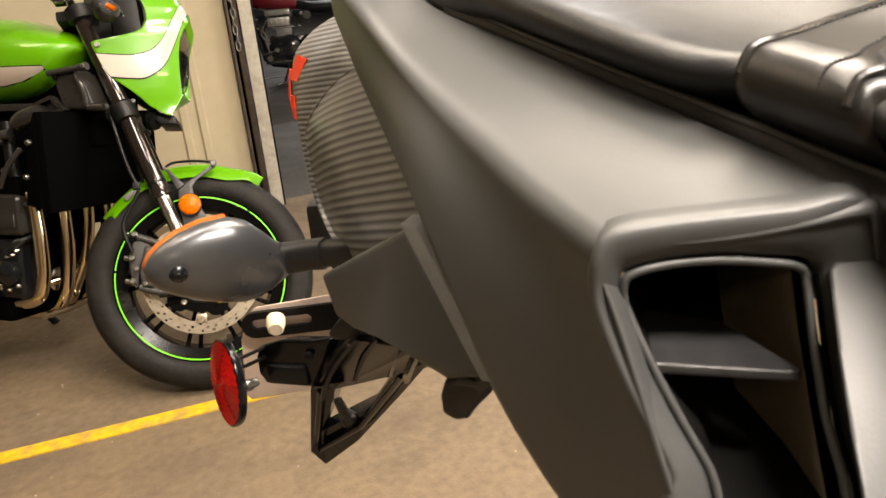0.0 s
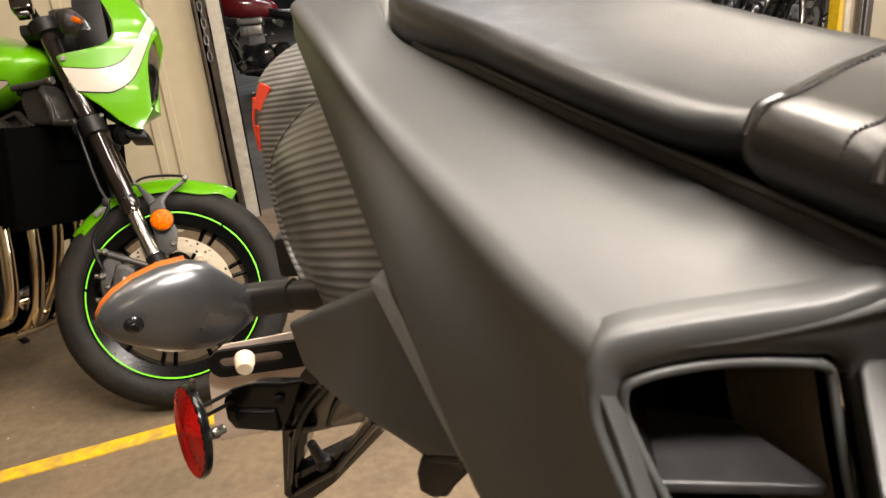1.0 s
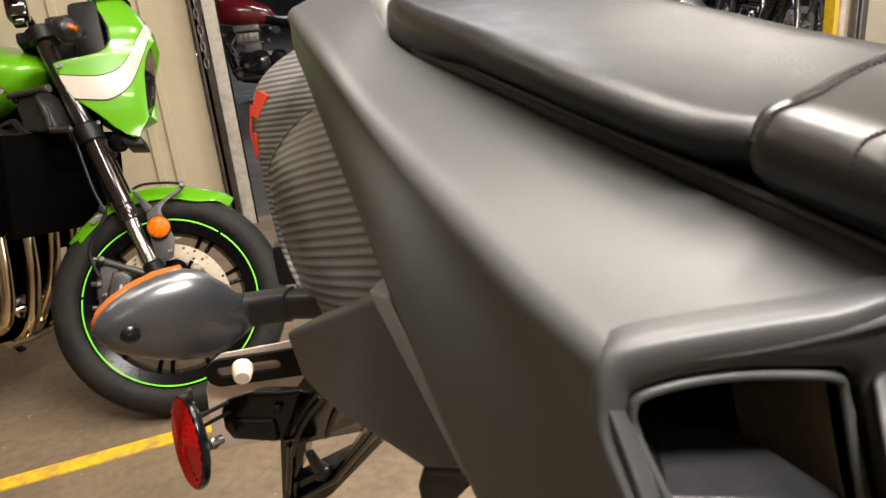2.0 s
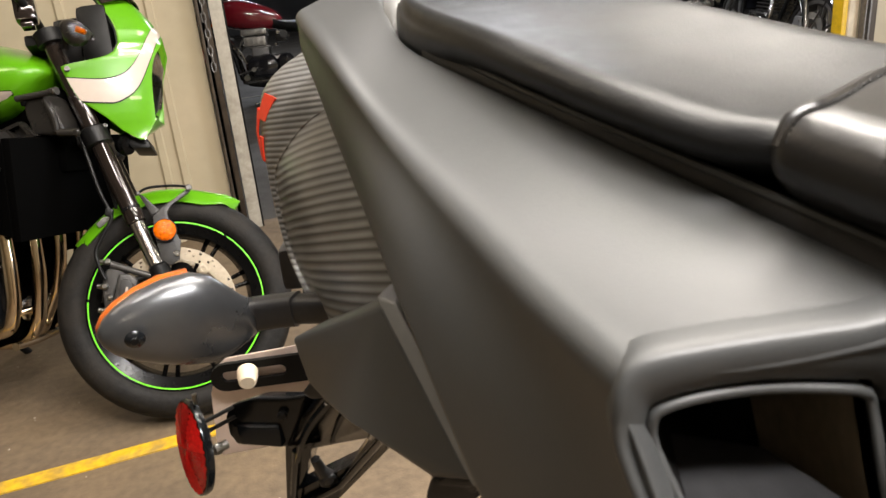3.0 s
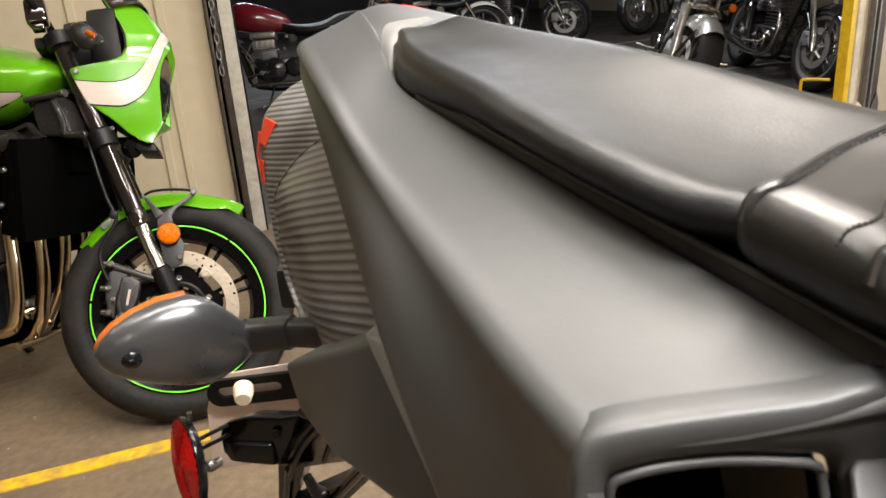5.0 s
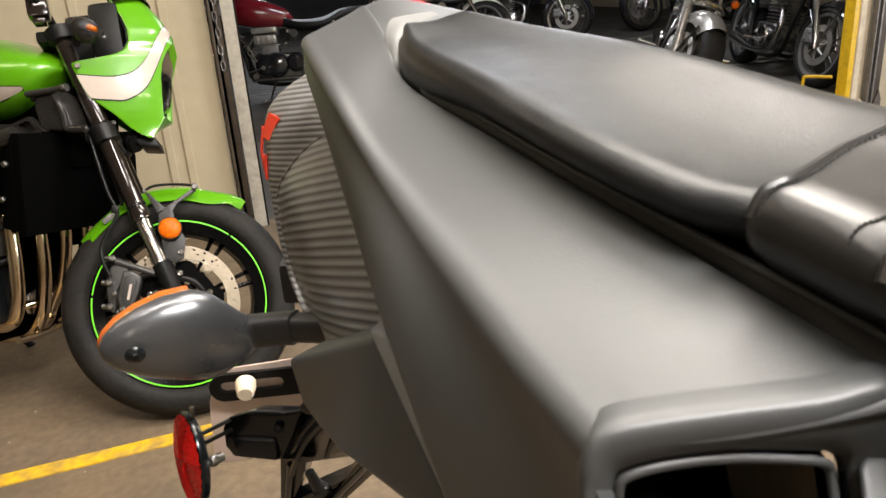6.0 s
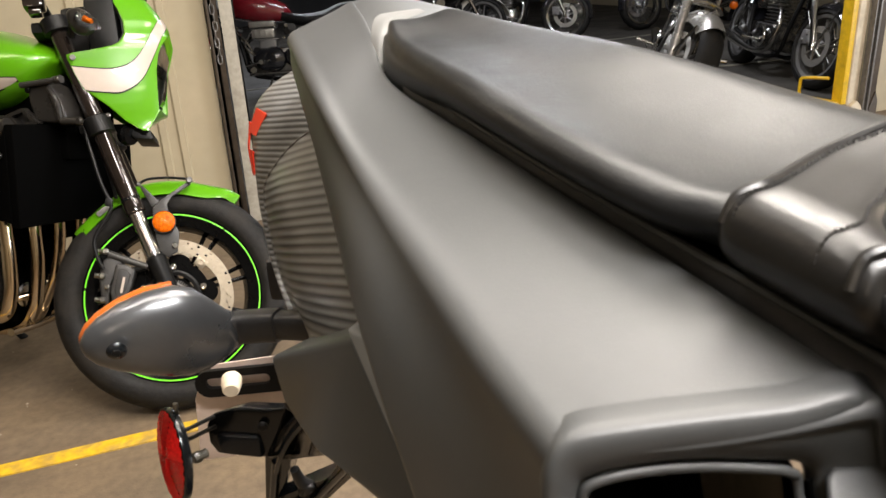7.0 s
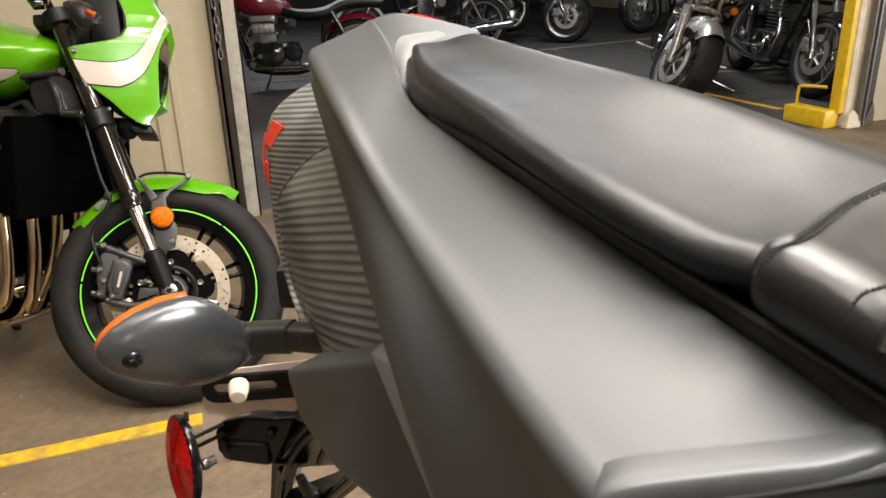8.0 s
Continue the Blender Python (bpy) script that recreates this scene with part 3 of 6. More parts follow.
# seat --------------------------------------------------------------
NEAR_EDGE = [(0.0340, 0.391, 1.0685), (0.0385, 0.366, 1.0638), (0.056, 0.322, 1.0585), (0.0745, 0.285, 1.0517), (0.092, 0.2585, 1.0462), (0.104, 0.2480, 1.0447), (0.112, 0.232, 1.0425), (0.128, 0.195, 1.038), (0.150, 0.140, 1.032), (0.190, 0.050, 1.030)]
WIDTH = [0.060, 0.094, 0.126, 0.150, 0.168, 0.175, 0.182, 0.195, 0.215, 0.240]
SECTION = [(0.110, -0.0115), (0.072, -0.0086), (0.028, -0.0060), (0.003, -0.0034), (-0.005, -0.0004), (0.006, 0.0026), (0.030, 0.0040), (0.080, 0.0040), (0.22, 0.0046), (0.36, 0.0068), (0.43, 0.0076), (0.49, 0.0060), (0.58, 0.0020), (0.74, -0.0080), (0.88, -0.0180), (0.96, -0.0260), (1.0, -0.036), (1.0, -0.050)]


CROWN = [-0.0012, -0.0006, -0.0006, -0.0028, -0.0035, -0.0035, -0.0035, -0.0035, -0.0035, -0.0035]


def seat_point(k, off, lift):
    """k: station along the seat; off: share of its width; lift: metres over the edge line."""
    i = min(int(k), len(NEAR_EDGE) - 2)
    f = k - i
    p = (1 - f) * np.array(NEAR_EDGE[i]) + f * np.array(NEAR_EDGE[i + 1])
    w = (1 - f) * WIDTH[i] + f * WIDTH[i + 1]
    crown = (1 - f) * CROWN[i] + f * CROWN[i + 1]
    return p + SIDE * off * w + np.array((0, 0, lift + crown * math.sin(math.pi * min(1.0, max(0.0, off)))))


def seat_rows():
    rows = []
    for k in range(len(NEAR_EDGE)):
        u = min(1.0, max(0.0, (k - 0.6) / 1.6))      # the nose has an upright side, further on the edge is undercut
        low = [(a[0] * (1 - u) + b[0] * u, a[1] * (1 - u) + b[1] * u) for a, b in zip(((0.000, -0.022), (-0.030, -0.015), (-0.040, -0.008), (-0.030, -0.002)), SECTION[:4])]
        rows.append([seat_point(k, o, h) for o, h in low + SECTION[4:]])
    c = seat_point(0, 0.42, 0.0055)
    ends = []
    for s, back, low in ((0.95, 0.0245, 0.0045), (0.66, 0.0225, 0.0022), (0.36, 0.0165, 0.0006), (0.13, 0.0085, 0.0)):
        ends.append([p + s * (c - p) + back * REAR + np.array((0, 0, -low)) for p in rows[0]])
    return ends + rows


part("seat", sheet(seat_rows(), 5, 4), "leather", tail_bike, "black grained vinyl seat", 180)


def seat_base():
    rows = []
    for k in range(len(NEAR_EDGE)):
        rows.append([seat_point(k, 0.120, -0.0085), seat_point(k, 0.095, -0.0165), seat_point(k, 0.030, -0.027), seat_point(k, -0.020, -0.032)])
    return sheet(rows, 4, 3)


# near-zero black: the groove's shade is put into this sheet's colour
part("seat_base", seat_base(), "radiator", tail_bike, "black plastic seat base in the groove, darkened for shade", 180)
TRIM = [(0.1400, 0.1900, 1.0225), (0.1225, 0.2225, 1.0288), (0.1045, 0.2500, 1.0352), (0.0792, 0.2884, 1.0438), (0.0606, 0.3223, 1.0500), (0.0405, 0.3585, 1.0580)]
EDGE_LINE = [(0.1350, 0.1850, 1.0205), (0.1190, 0.2165, 1.0266), (0.1020, 0.2485, 1.0318), (0.0772, 0.2872, 1.0408), (0.0592, 0.3203, 1.0468), (0.0395, 0.3535, 1.0533)]
part("groove_ledge", sheet([[np.array(a), np.array(a) * 0.6 + np.array(b) * 0.4 + np.array((0, 0, -0.0012)), np.array(b) + np.array((0.001, 0.001, -0.0030)), np.array(b) + np.array((0, 0, -0.012))] for a, b in zip(TRIM, EDGE_LINE)], 4, 3), "plastic", tail_bike, "dark plastic ledge along the groove", 60)
part("groove_trim", tube(TRIM, [0.0010, 0.0010, 0.0010, 0.0010, 0.0009, 0.0008], 8, smooth=4), "matte_grey", tail_bike, "thin grey trim along the groove")
part("seat_bracket", prism([(0.1085, 0.2560, 1.0348), (0.1130, 0.2490, 1.0362), (0.1165, 0.2430, 1.0335), (0.1120, 0.2480, 1.0318)], (0.004, 0.002, -0.003), 0.0006), "cast_grey", tail_bike, "small grey bracket under the strap")
part("latch_slot", tube([(0.0400, 0.3705, 1.0615), (0.0440, 0.3620, 1.0600)], [0.0022, 0.0024], 10), "gloss_black", tail_bike, "small dark latch hole under the seat")


def slant(o):
    """The strap runs back as it crosses the seat."""
    return float(np.interp(o, [0.0, 0.04, 0.16, 0.25, 0.34, 0.5, 1.0], [0.0, -0.02, -0.66, -1.0, -1.16, -1.35, -1.6]))


def strap():
    rows = []
    for k in (5.04, 5.07, 5.14, 5.3, 5.7, 6.1, 6.24, 6.32, 6.35):
        e = {5.04: -0.001, 5.07: 0.0020, 5.14: 0.0034, 6.24: 0.0034, 6.32: 0.0018, 6.35: -0.001}.get(k, 0.0042)
        rows.append([seat_point(k, 0.085, -0.0135 - e * 0.2), seat_point(k, 0.045 - e * 3, -0.0105), seat_point(k, 0.014 - e * 4, -0.0068), seat_point(k, -0.003 - e * 4.4, -0.0030), seat_point(k, -0.008 - e * 3, 0.0004 + e * 0.4), seat_point(k - 0.02, 0.002 - e * 1.2, 0.0030 + e * 0.85)]
                    + [seat_point(k + slant(o), o, h + e) for o, h in SECTION[6:15]])
    return sheet(rows, 4, 4)


part("strap", strap(), "strap_vinyl", tail_bike, "black stitched grab strap across the seat", 180)


def stitches(k):
    out = []
    line = [seat_point(k, -0.008 - 0.0126, 0.0021), seat_point(k - 0.02, 0.002 - 0.005, 0.0066)] + [seat_point(k + slant(o), o, h + 0.0042) for o, h in SECTION[6:15]]
    path = spline(line, 6)
    for i in range(1, len(path) - 2):
        a, b = path[i], path[i + 1]
        n = max(1, int(np.linalg.norm(b - a) / 0.0056))
        for j in range(n):
            p, q = a + (b - a) * (j + 0.15) / n, a + (b - a) * (j + 0.75) / n
            out.append(tube([p, (p + q) / 2 + np.array((0, 0, 0.0004)), q], 0.00026, 5))
    return join(*out)


def welt(k):
    return tube([seat_point(k, -0.006 - 0.010, 0.0014), seat_point(k - 0.02, 0.003 - 0.004, 0.0058)] + [seat_point(k + slant(o), o, h + 0.0036) for o, h in SECTION[6:15]], 0.0011, 8, smooth=5)


for k in (5.13, 6.26):
    part("welt", welt(k), "strap_vinyl", tail_bike, "raised edge of the strap")
for k in (5.25, 6.10):
    part("stitching", stitches(k), "thread", tail_bike, "dark thread stitching")["kind"] = "stuff"

# end of the tail: pale trim, lamp on top
part("tail_trim", sheet([[(0.0290, 0.385, 1.0554), (0.0271, 0.397, 1.0626), (0.0267, 0.409, 1.0696), (0.0279, 0.417, 1.0729), (0.0317, 0.424, 1.0736), (0.0421, 0.430, 1.0741)],
                         [(0.0305, 0.383, 1.0557), (0.0299, 0.394, 1.0641), (0.0305, 0.403, 1.0689), (0.0321, 0.409, 1.0718), (0.0354, 0.415, 1.0733), (0.0443, 0.4205, 1.0746)],
                         [(0.0320, 0.384, 1.0549), (0.0327, 0.394, 1.0644), (0.0342, 0.400, 1.0670), (0.0363, 0.404, 1.0695), (0.0391, 0.409, 1.0717), (0.0466, 0.414, 1.0739)]], 5, 5), "pale_plastic", tail_bike, "pale grey plastic trim behind the seat", 180)
part("tail_top", sheet([[(0.0115, 0.468, 1.0758), (0.026, 0.472, 1.0785), (0.060, 0.478, 1.0700)], [(0.0180, 0.435, 1.0710), (0.036, 0.438, 1.0730), (0.065, 0.445, 1.0640)], [(0.0235, 0.406, 1.0640), (0.044, 0.413, 1.0640), (0.072, 0.42, 1.0580)]], 4, 4, 0.004, (0.05, 0.44, 1.0)),
     "matte_grey", tail_bike, "graphite tail cap", 180)
part("tail_lamp", sheet([[(0.016, 0.482, 1.0745), (0.032, 0.490, 1.0735), (0.048, 0.494, 1.0700)], [(0.016, 0.474, 1.0772), (0.032, 0.482, 1.0772), (0.048, 0.486, 1.0724)], [(0.018, 0.466, 1.0760), (0.033, 0.472, 1.0746), (0.049, 0.476, 1.0705)]], 4, 4), "red_lens", tail_bike, "red tail lamp lens", 180)

# carbon cover under the tail ----------------------------------------
OUTLINE = [(-0.018, 0.427, 0.934), (-0.036, 0.467, 0.951), (-0.0465, 0.497, 0.981), (-0.0515, 0.510, 1.003), (-0.0475, 0.512, 1.0265), (-0.024, 0.507, 1.0435), (0.010, 0.498, 1.050)]
RIDGE = [(-0.0165, 0.421, 0.9365), (-0.0335, 0.457, 0.954), (-0.0415, 0.477, 0.986), (-0.031, 0.468, 1.005), (-0.012, 0.455, 1.0215), (0.012, 0.442, 1.030), (0.032, 0.430, 1.034)]
HIDDEN = [(0.032, 0.333, 0.984), (0.026, 0.352, 0.998), (0.022, 0.372, 1.008), (0.022, 0.385, 1.014), (0.026, 0.395, 1.019), (0.033, 0.398, 1.024), (0.042, 0.400, 1.028)]


def carbon_grid():
    rows = []
    for o, r, h in zip(OUTLINE, RIDGE, HIDDEN):
        o, r, h = map(np.array, (o, r, h))
        bulge = np.array((-0.004, -0.008, -0.001))
        rows.append([o + np.array((0.010, 0.012, -0.001)), o, (o + r) / 2 + np.array((-0.002, -0.003, 0.001)), r + 0.06 * (o - r), r, r + 0.05 * (h - r),
                     r * 0.7 + h * 0.3 + bulge * 0.8, r * 0.4 + h * 0.6 + bulge, h])
    return rows


carbon = part("tail_cover", sheet([r[4:] for r in carbon_grid()], 8, 5), "carbon", tail_bike, "grey carbon-weave tail cover with ribbed gleam", 180)
band = part("cover_rim", sheet([r[:5] for r in carbon_grid()], 8, 5), "carbon", carbon, "finer carbon weave over the rim", 180)


def unwrap_carbon(ob, pitch, lean):
    """Texture lengths in rib widths: v up the cover, u across it."""
    me = ob.data
    uv = me.uv_layers.new(name="UVMap")
    for loop in me.loops:
        x, y, z = me.vertices[loop.vertex_index].co
        across = (x - 0.02) * 0.80 - (y - 0.34) * 0.30
        v = z + lean * (y - 0.42)
        uv.data[loop.index].uv = (across / pitch * 0.31, v / pitch * 0.31)


unwrap_carbon(carbon, 0.0040, 0.36)
unwrap_carbon(band, 0.0027, 0.20)


def patch(i0, i1, a, b, lean):
    """A decal on the outer band of the cover, between outline and ridge."""
    rows = []
    for k in np.linspace(i0, i1, 5):
        i = int(k)
        f = k - i
        o = (1 - f) * np.array(OUTLINE[i]) + f * np.array(OUTLINE[i + 1])
        r = (1 - f) * np.array(RIDGE[i]) + f * np.array(RIDGE[i + 1])
        s = lean * (k - i0) / (i1 - i0)
        rows.append([o + (r - o) * (t + s) + np.array((-0.0026, -0.0035, 0.0014)) for t in np.linspace(a, b, 4)])
    return sheet(rows, 2, 2, 0.0006)


part("red_mark", join(patch(3.38, 3.98, 0.04, 0.27, 0.12), patch(2.46, 3.6, 0.01, 0.07, 0.0), patch(2.45, 3.02, 0.04, 0.19, 0.10)), "red_paint", carbon, "fluorescent red graphic shapes")
part("rear_bumper", join(box(-0.059, -0.044, 0.522, 0.545, 0.908, 0.934, 0.004), box(-0.050, -0.020, 0.528, 0.545, 0.886, 0.918, 0.004)), "plastic", tail_bike, "small black block behind the cover")

# angular side bracket below the tail
FIN = [(-0.023, 0.385, 0.9465), (0.0225, 0.313, 0.9915), (0.0455, 0.268, 0.9625), (0.034, 0.280, 0.955), (0.012, 0.306, 0.9560), (-0.005, 0.345, 0.9400), (-0.016, 0.372, 0.9320)]
part("side_bracket", prism(FIN, (0.030, 0.040, -0.002), 0.0025, 3), "matte_grey", tail_bike, "angular graphite side bracket", 40)
part("bracket_edge", prism([(0.0215, 0.3135, 0.9935), (0.0275, 0.3085, 0.9935), (0.0490, 0.2650, 0.9625), (0.0445, 0.2680, 0.9615)], (0.004, 0.010, 0.0), 0.0010), "pale_plastic", tail_bike, "thin pale strip along the bracket edge")

# indicator ------------------------------------------------------------


def pod(grow=0.0, shift=(0, 0, 0), count=10):
    """The teardrop housing from its nose to the stalk."""
    axis0, axis1 = np.array((-0.1085, 0.4030, 0.9485)), np.array((-0.0505, 0.4350, 0.9345))
    t = (axis1 - axis0) / np.linalg.norm(axis1 - axis0)
    up = np.array((0.10, 0.05, 1.0))
    up = up - t * (up @ t)
    up /= np.linalg.norm(up)
    out = np.cross(t, up)
    length = np.linalg.norm(axis1 - axis0)
    rings = []
    for s, h, d, lift in ((0.0, 0.0015, 0.0012, -0.0015), (0.03, 0.0058, 0.0045, -0.0013), (0.10, 0.0105, 0.0080, -0.0008), (0.22, 0.0152, 0.0108, 0.0004), (0.38, 0.0192, 0.0125, 0.0014), (0.55, 0.0214, 0.0128, 0.0016), (0.68, 0.0208, 0.0118, 0.0004), (0.80, 0.0170, 0.0098, -0.0014), (0.90, 0.0120, 0.0080, -0.0016), (1.0, 0.0080, 0.0066, -0.0004)):
        c = axis0 + t * s * length + up * lift + np.array(shift)
        rings.append([c + up * (h + grow) * math.copysign(abs(math.sin(a)) ** 0.92, math.sin(a)) + out * (d + grow) * math.copysign(abs(math.cos(a)) ** 0.92, math.cos(a)) for a in np.linspace(0, 2 * math.pi, 28, endpoint=False)])
    return loft(rings[:count])


indicator = part("indicator", pod(), "pod_grey", tail_bike, "graphite indicator housing on a short stalk", 180)
part("indicator_lens", pod(0.0002, (-0.0028, 0.0050, -0.0002), 6), "amber_dark", indicator, "amber lens behind the housing", 180)
part("screw_recess", moved(lathe([(0.0012, 0.001), (0.0034, 0.0), (0.0042, -0.0012), (0.0036, -0.0022), (0.0020, -0.0018), (0.0, -0.0016)], 20), pose(-0.0895, 0.3945, 0.9465, 8, 0, 24) @ pose(0, 0, 0, 180)), "gloss_black", indicator, "dark screw hole")
part("screw", moved(disc_shape(0.0019, 0.0012, 6), pose(-0.0893, 0.3938, 0.9467, 8, 0, 24)), "matte_black", indicator, "recessed hex screw")


def stalk():
    rings = []
    for p, h, d in (((-0.0535, 0.433, 0.9355), 0.0082, 0.007), ((-0.047, 0.434, 0.9362), 0.0076, 0.0065), ((-0.036, 0.430, 0.9385), 0.0074, 0.0062), ((-0.0292, 0.428, 0.9395), 0.0076, 0.0064), ((-0.0288, 0.4278, 0.9396), 0.0064, 0.0056), ((-0.005, 0.415, 0.944), 0.0064, 0.0056)):
        c = np.array(p)
        rings.append([c + np.array((-0.05, 0.0, 1)) * h * math.copysign(abs(math.sin(a)) ** 0.55, math.sin(a)) + np.array((0.3, 0.95, 0)) * d * math.copysign(abs(math.cos(a)) ** 0.55, math.cos(a)) for a in np.linspace(0, 2 * math.pi, 24, endpoint=False)])
    return loft(rings)


part("stalk", stalk(), "plastic", indicator, "black rubber stalk", 30)

# plate carrier ----------------------------------------------------------
carrier = part("plate_carrier", prism([(-0.0838, 0.455, 0.8690), (-0.0800, 0.455, 0.8760), (-0.0672, 0.454, 0.8797), (-0.0499, 0.453, 0.8785), (-0.0369, 0.452, 0.8800), (-0.0440, 0.455, 0.8640), (-0.0545, 0.457, 0.8454), (-0.0815, 0.457, 0.8495), (-0.0845, 0.456, 0.8572)], (0.004, 0.022, -0.010), 0.0052, 4),
               "gloss_black", tail_bike, "black plastic number plate carrier", 50)
part("carrier_lip", prism([(-0.0790, 0.4535, 0.8640), (-0.0560, 0.4530, 0.8615), (-0.0560, 0.4525, 0.8480), (-0.0790, 0.4535, 0.8515)], (0.002, 0.006, 0.001), 0.0022, 3), "gloss_black", carrier, "raised black lip on the carrier", 50)
part("carrier_screw", moved(disc_shape(0.0026, 0.003, 14), pose(-0.0525, 0.4520, 0.8690, 10, 0, 10)), "matte_black", carrier)
part("carrier_wing", prism([(-0.0385, 0.442, 0.8870), (-0.0278, 0.440, 0.9002), (-0.0180, 0.438, 0.8929), (-0.0180, 0.438, 0.8860), (-0.0274, 0.440, 0.8840), (-0.0345, 0.442, 0.8830)], (0.004, 0.014, -0.006), 0.0025, 3), "plastic", carrier, "satin black wing of the carrier", 50)
part("plate", prism([(-0.1160, 0.525, 0.8420), (-0.1085, 0.525, 0.8610), (-0.1020, 0.525, 0.8660), (-0.0460, 0.525, 0.8720), (0.004, 0.524, 0.8760), (-0.002, 0.526, 0.8105), (-0.0183, 0.525, 0.8080), (-0.1170, 0.525, 0.7962), (-0.1200, 0.525, 0.8000)], (0.0, 0.0012, 0.0), 0.0004), "plate", carrier, "bare back of a number plate")


def stadium(cx, cz, hx, hz, y, n=10, tilt=0.06):
    pts = []
    for s in (1, -1):
        for k in range(n + 1):
            a = s * math.pi / 2 - math.pi * k / n if s == 1 else -math.pi / 2 - math.pi * k / n
            x = cx + s * (hx - hz) + hz * math.cos(a)
            z = cz + hz * math.sin(a)
            pts.append(np.array((x, y, z + tilt * (x - cx))))
    return pts


part("slot_bracket", ring_plate(stadium(-0.0720, 0.8575, 0.0400, 0.0092, 0.519), stadium(-0.0850, 0.8572, 0.0200, 0.0036, 0.519), (0, 0.003, 0)), "matte_black", carrier, "black slotted mounting strip", 30)
part("rubber_stop", lathe([(0.0, -0.006), (0.0042, -0.006), (0.0052, -0.0045), (0.0054, -0.001), (0.0062, 0.001), (0.0062, 0.006)], 18), "cream_rubber", carrier, "cream rubber stop", m=pose(-0.0862, 0.510, 0.8600, 6, 0, 12))


def bar(points, w, d, n=(0.35, -0.9, 0.2)):
    """A strip of rectangular section along points."""
    P = [np.array(p, float) for p in points]
    n = np.array(n) / np.linalg.norm(n)
    rings = []
    for i, p in enumerate(P):
        t = P[min(i + 1, len(P) - 1)] - P[max(i - 1, 0)]
        t /= np.linalg.norm(t)
        s = np.cross(t, n)
        s /= np.linalg.norm(s)
        k = w[i] if not np.isscalar(w) else w
        rings.append([p + s * k + n * d, p - s * k + n * d, p - s * k * 0.8 - n * d, p + s * k * 0.8 - n * d])
    return loft(rings)


def ring_solid(outer_, inner_, depth):
    return ring_plate([np.array(p) for p in outer_], [np.array(p) for p in inner_], depth)


H_OUT = [(-0.0585, 0.466, 0.8400), (-0.0736, 0.494, 0.7737), (-0.0662, 0.498, 0.7596), (-0.0384, 0.482, 0.7890), (-0.0003, 0.440, 0.8501), (0.0144, 0.415, 0.8788)]
H_IN = [(-0.0430, 0.462, 0.8406), (-0.0525, 0.476, 0.8148), (-0.0631, 0.490, 0.7917), (-0.0256, 0.468, 0.8222), (-0.0126, 0.450, 0.8473), (-0.0061, 0.440, 0.8603)]
H_MID = [tuple(np.array(a) * 0.45 + np.array(b) * 0.55 + np.array((-0.0015, -0.0035, 0.0005))) for a, b in zip(H_OUT, H_IN)]
hanger = part("hanger", ring_solid(H_OUT, H_IN, (0.004, 0.012, 0.002)), "gloss_black", tail_bike, "glossy black open plate hanger", 25)
part("hanger_ridge", tube(H_MID[:3] + H_MID[3:], 0.0022, 8), "gloss_black", hanger, "raised ridge along the hanger", 60)
part("web_plate", prism([(-0.0575, 0.466, 0.8386), (-0.0424, 0.460, 0.8412), (-0.0061, 0.440, 0.8600), (0.0144, 0.415, 0.8785), (0.0323, 0.368, 0.9106), (0.0144, 0.385, 0.9066), (-0.0118, 0.430, 0.8919), (-0.0284, 0.445, 0.8830), (-0.0455, 0.456, 0.8635)], (0.004, 0.012, 0.002), 0.001), "gloss_black", hanger, "glossy black webbed plate", 30)
for pts in ([(-0.0205, 0.436, 0.8875), (-0.0334, 0.446, 0.8704), (-0.0428, 0.452, 0.8545), (-0.0505, 0.462, 0.8352)], [(-0.0080, 0.424, 0.8932), (-0.0178, 0.435, 0.8775), (-0.0263, 0.446, 0.8572)],
            [(0.0064, 0.405, 0.8973), (0.0002, 0.418, 0.8829), (-0.0051, 0.434, 0.8654)], [(0.0160, 0.388, 0.9041), (0.0104, 0.402, 0.8885), (0.0056, 0.418, 0.8716)]):
    part("rib", bar(spline([np.array(p) + np.array((-0.001, -0.004, 0.001)) for p in pts], 4), 0.0011, 0.0045, (0.30, -0.92, 0.25)), "gloss_black", hanger, "", 30)
# small tilted facets, added to the web only to carry cool reflections
for (ax, ay, az), (bx, by, bz), (cx, cy, cz) in (((-0.0300, 0.447, 0.8560), (-0.0210, 0.440, 0.8690), (-0.0100, 0.438, 0.8620)), ((-0.0050, 0.424, 0.8800), (-0.0075, 0.432, 0.8660), (0.0020, 0.420, 0.8760)), ((-0.0440, 0.458, 0.8480), (-0.0360, 0.452, 0.8560), (-0.0300, 0.452, 0.8480))):
    part("gleam_facet", prism([(ax, ay, az), (bx, by, bz), (cx, cy, cz)], (0.002, 0.006, -0.002), 0.0006), "gloss_black", hanger, "", 30)
part("fixing_peg", tube([(-0.0398, 0.476, 0.8095), (-0.0432, 0.474, 0.8165), (-0.0451, 0.472, 0.8260)], [0.0050, 0.0034, 0.0028], 12), "plastic", hanger, "small black fixing peg")
part("peg_boss", moved(disc_shape(0.0055, 0.004, 18), pose(-0.0400, 0.4745, 0.8090, 20, 0, 20)), "plastic", hanger)

# round side reflector
REFLECTOR = Matrix.Translation((-0.0958, 0.4385, 0.8632)) @ Vector((-0.80, -0.57, 0.15)).to_track_quat("-Y", "Z").to_matrix().to_4x4()
reflector = part("side_reflector", lathe([(0.0, 0.0035), (0.0205, 0.0035), (0.0238, 0.0022), (0.0246, 0.0), (0.0243, -0.0016), (0.0235, -0.0019), (0.0230, -0.001), (0.0, -0.001)], 40), "gloss_black", tail_bike, "round red side reflector in a black bezel", m=REFLECTOR)


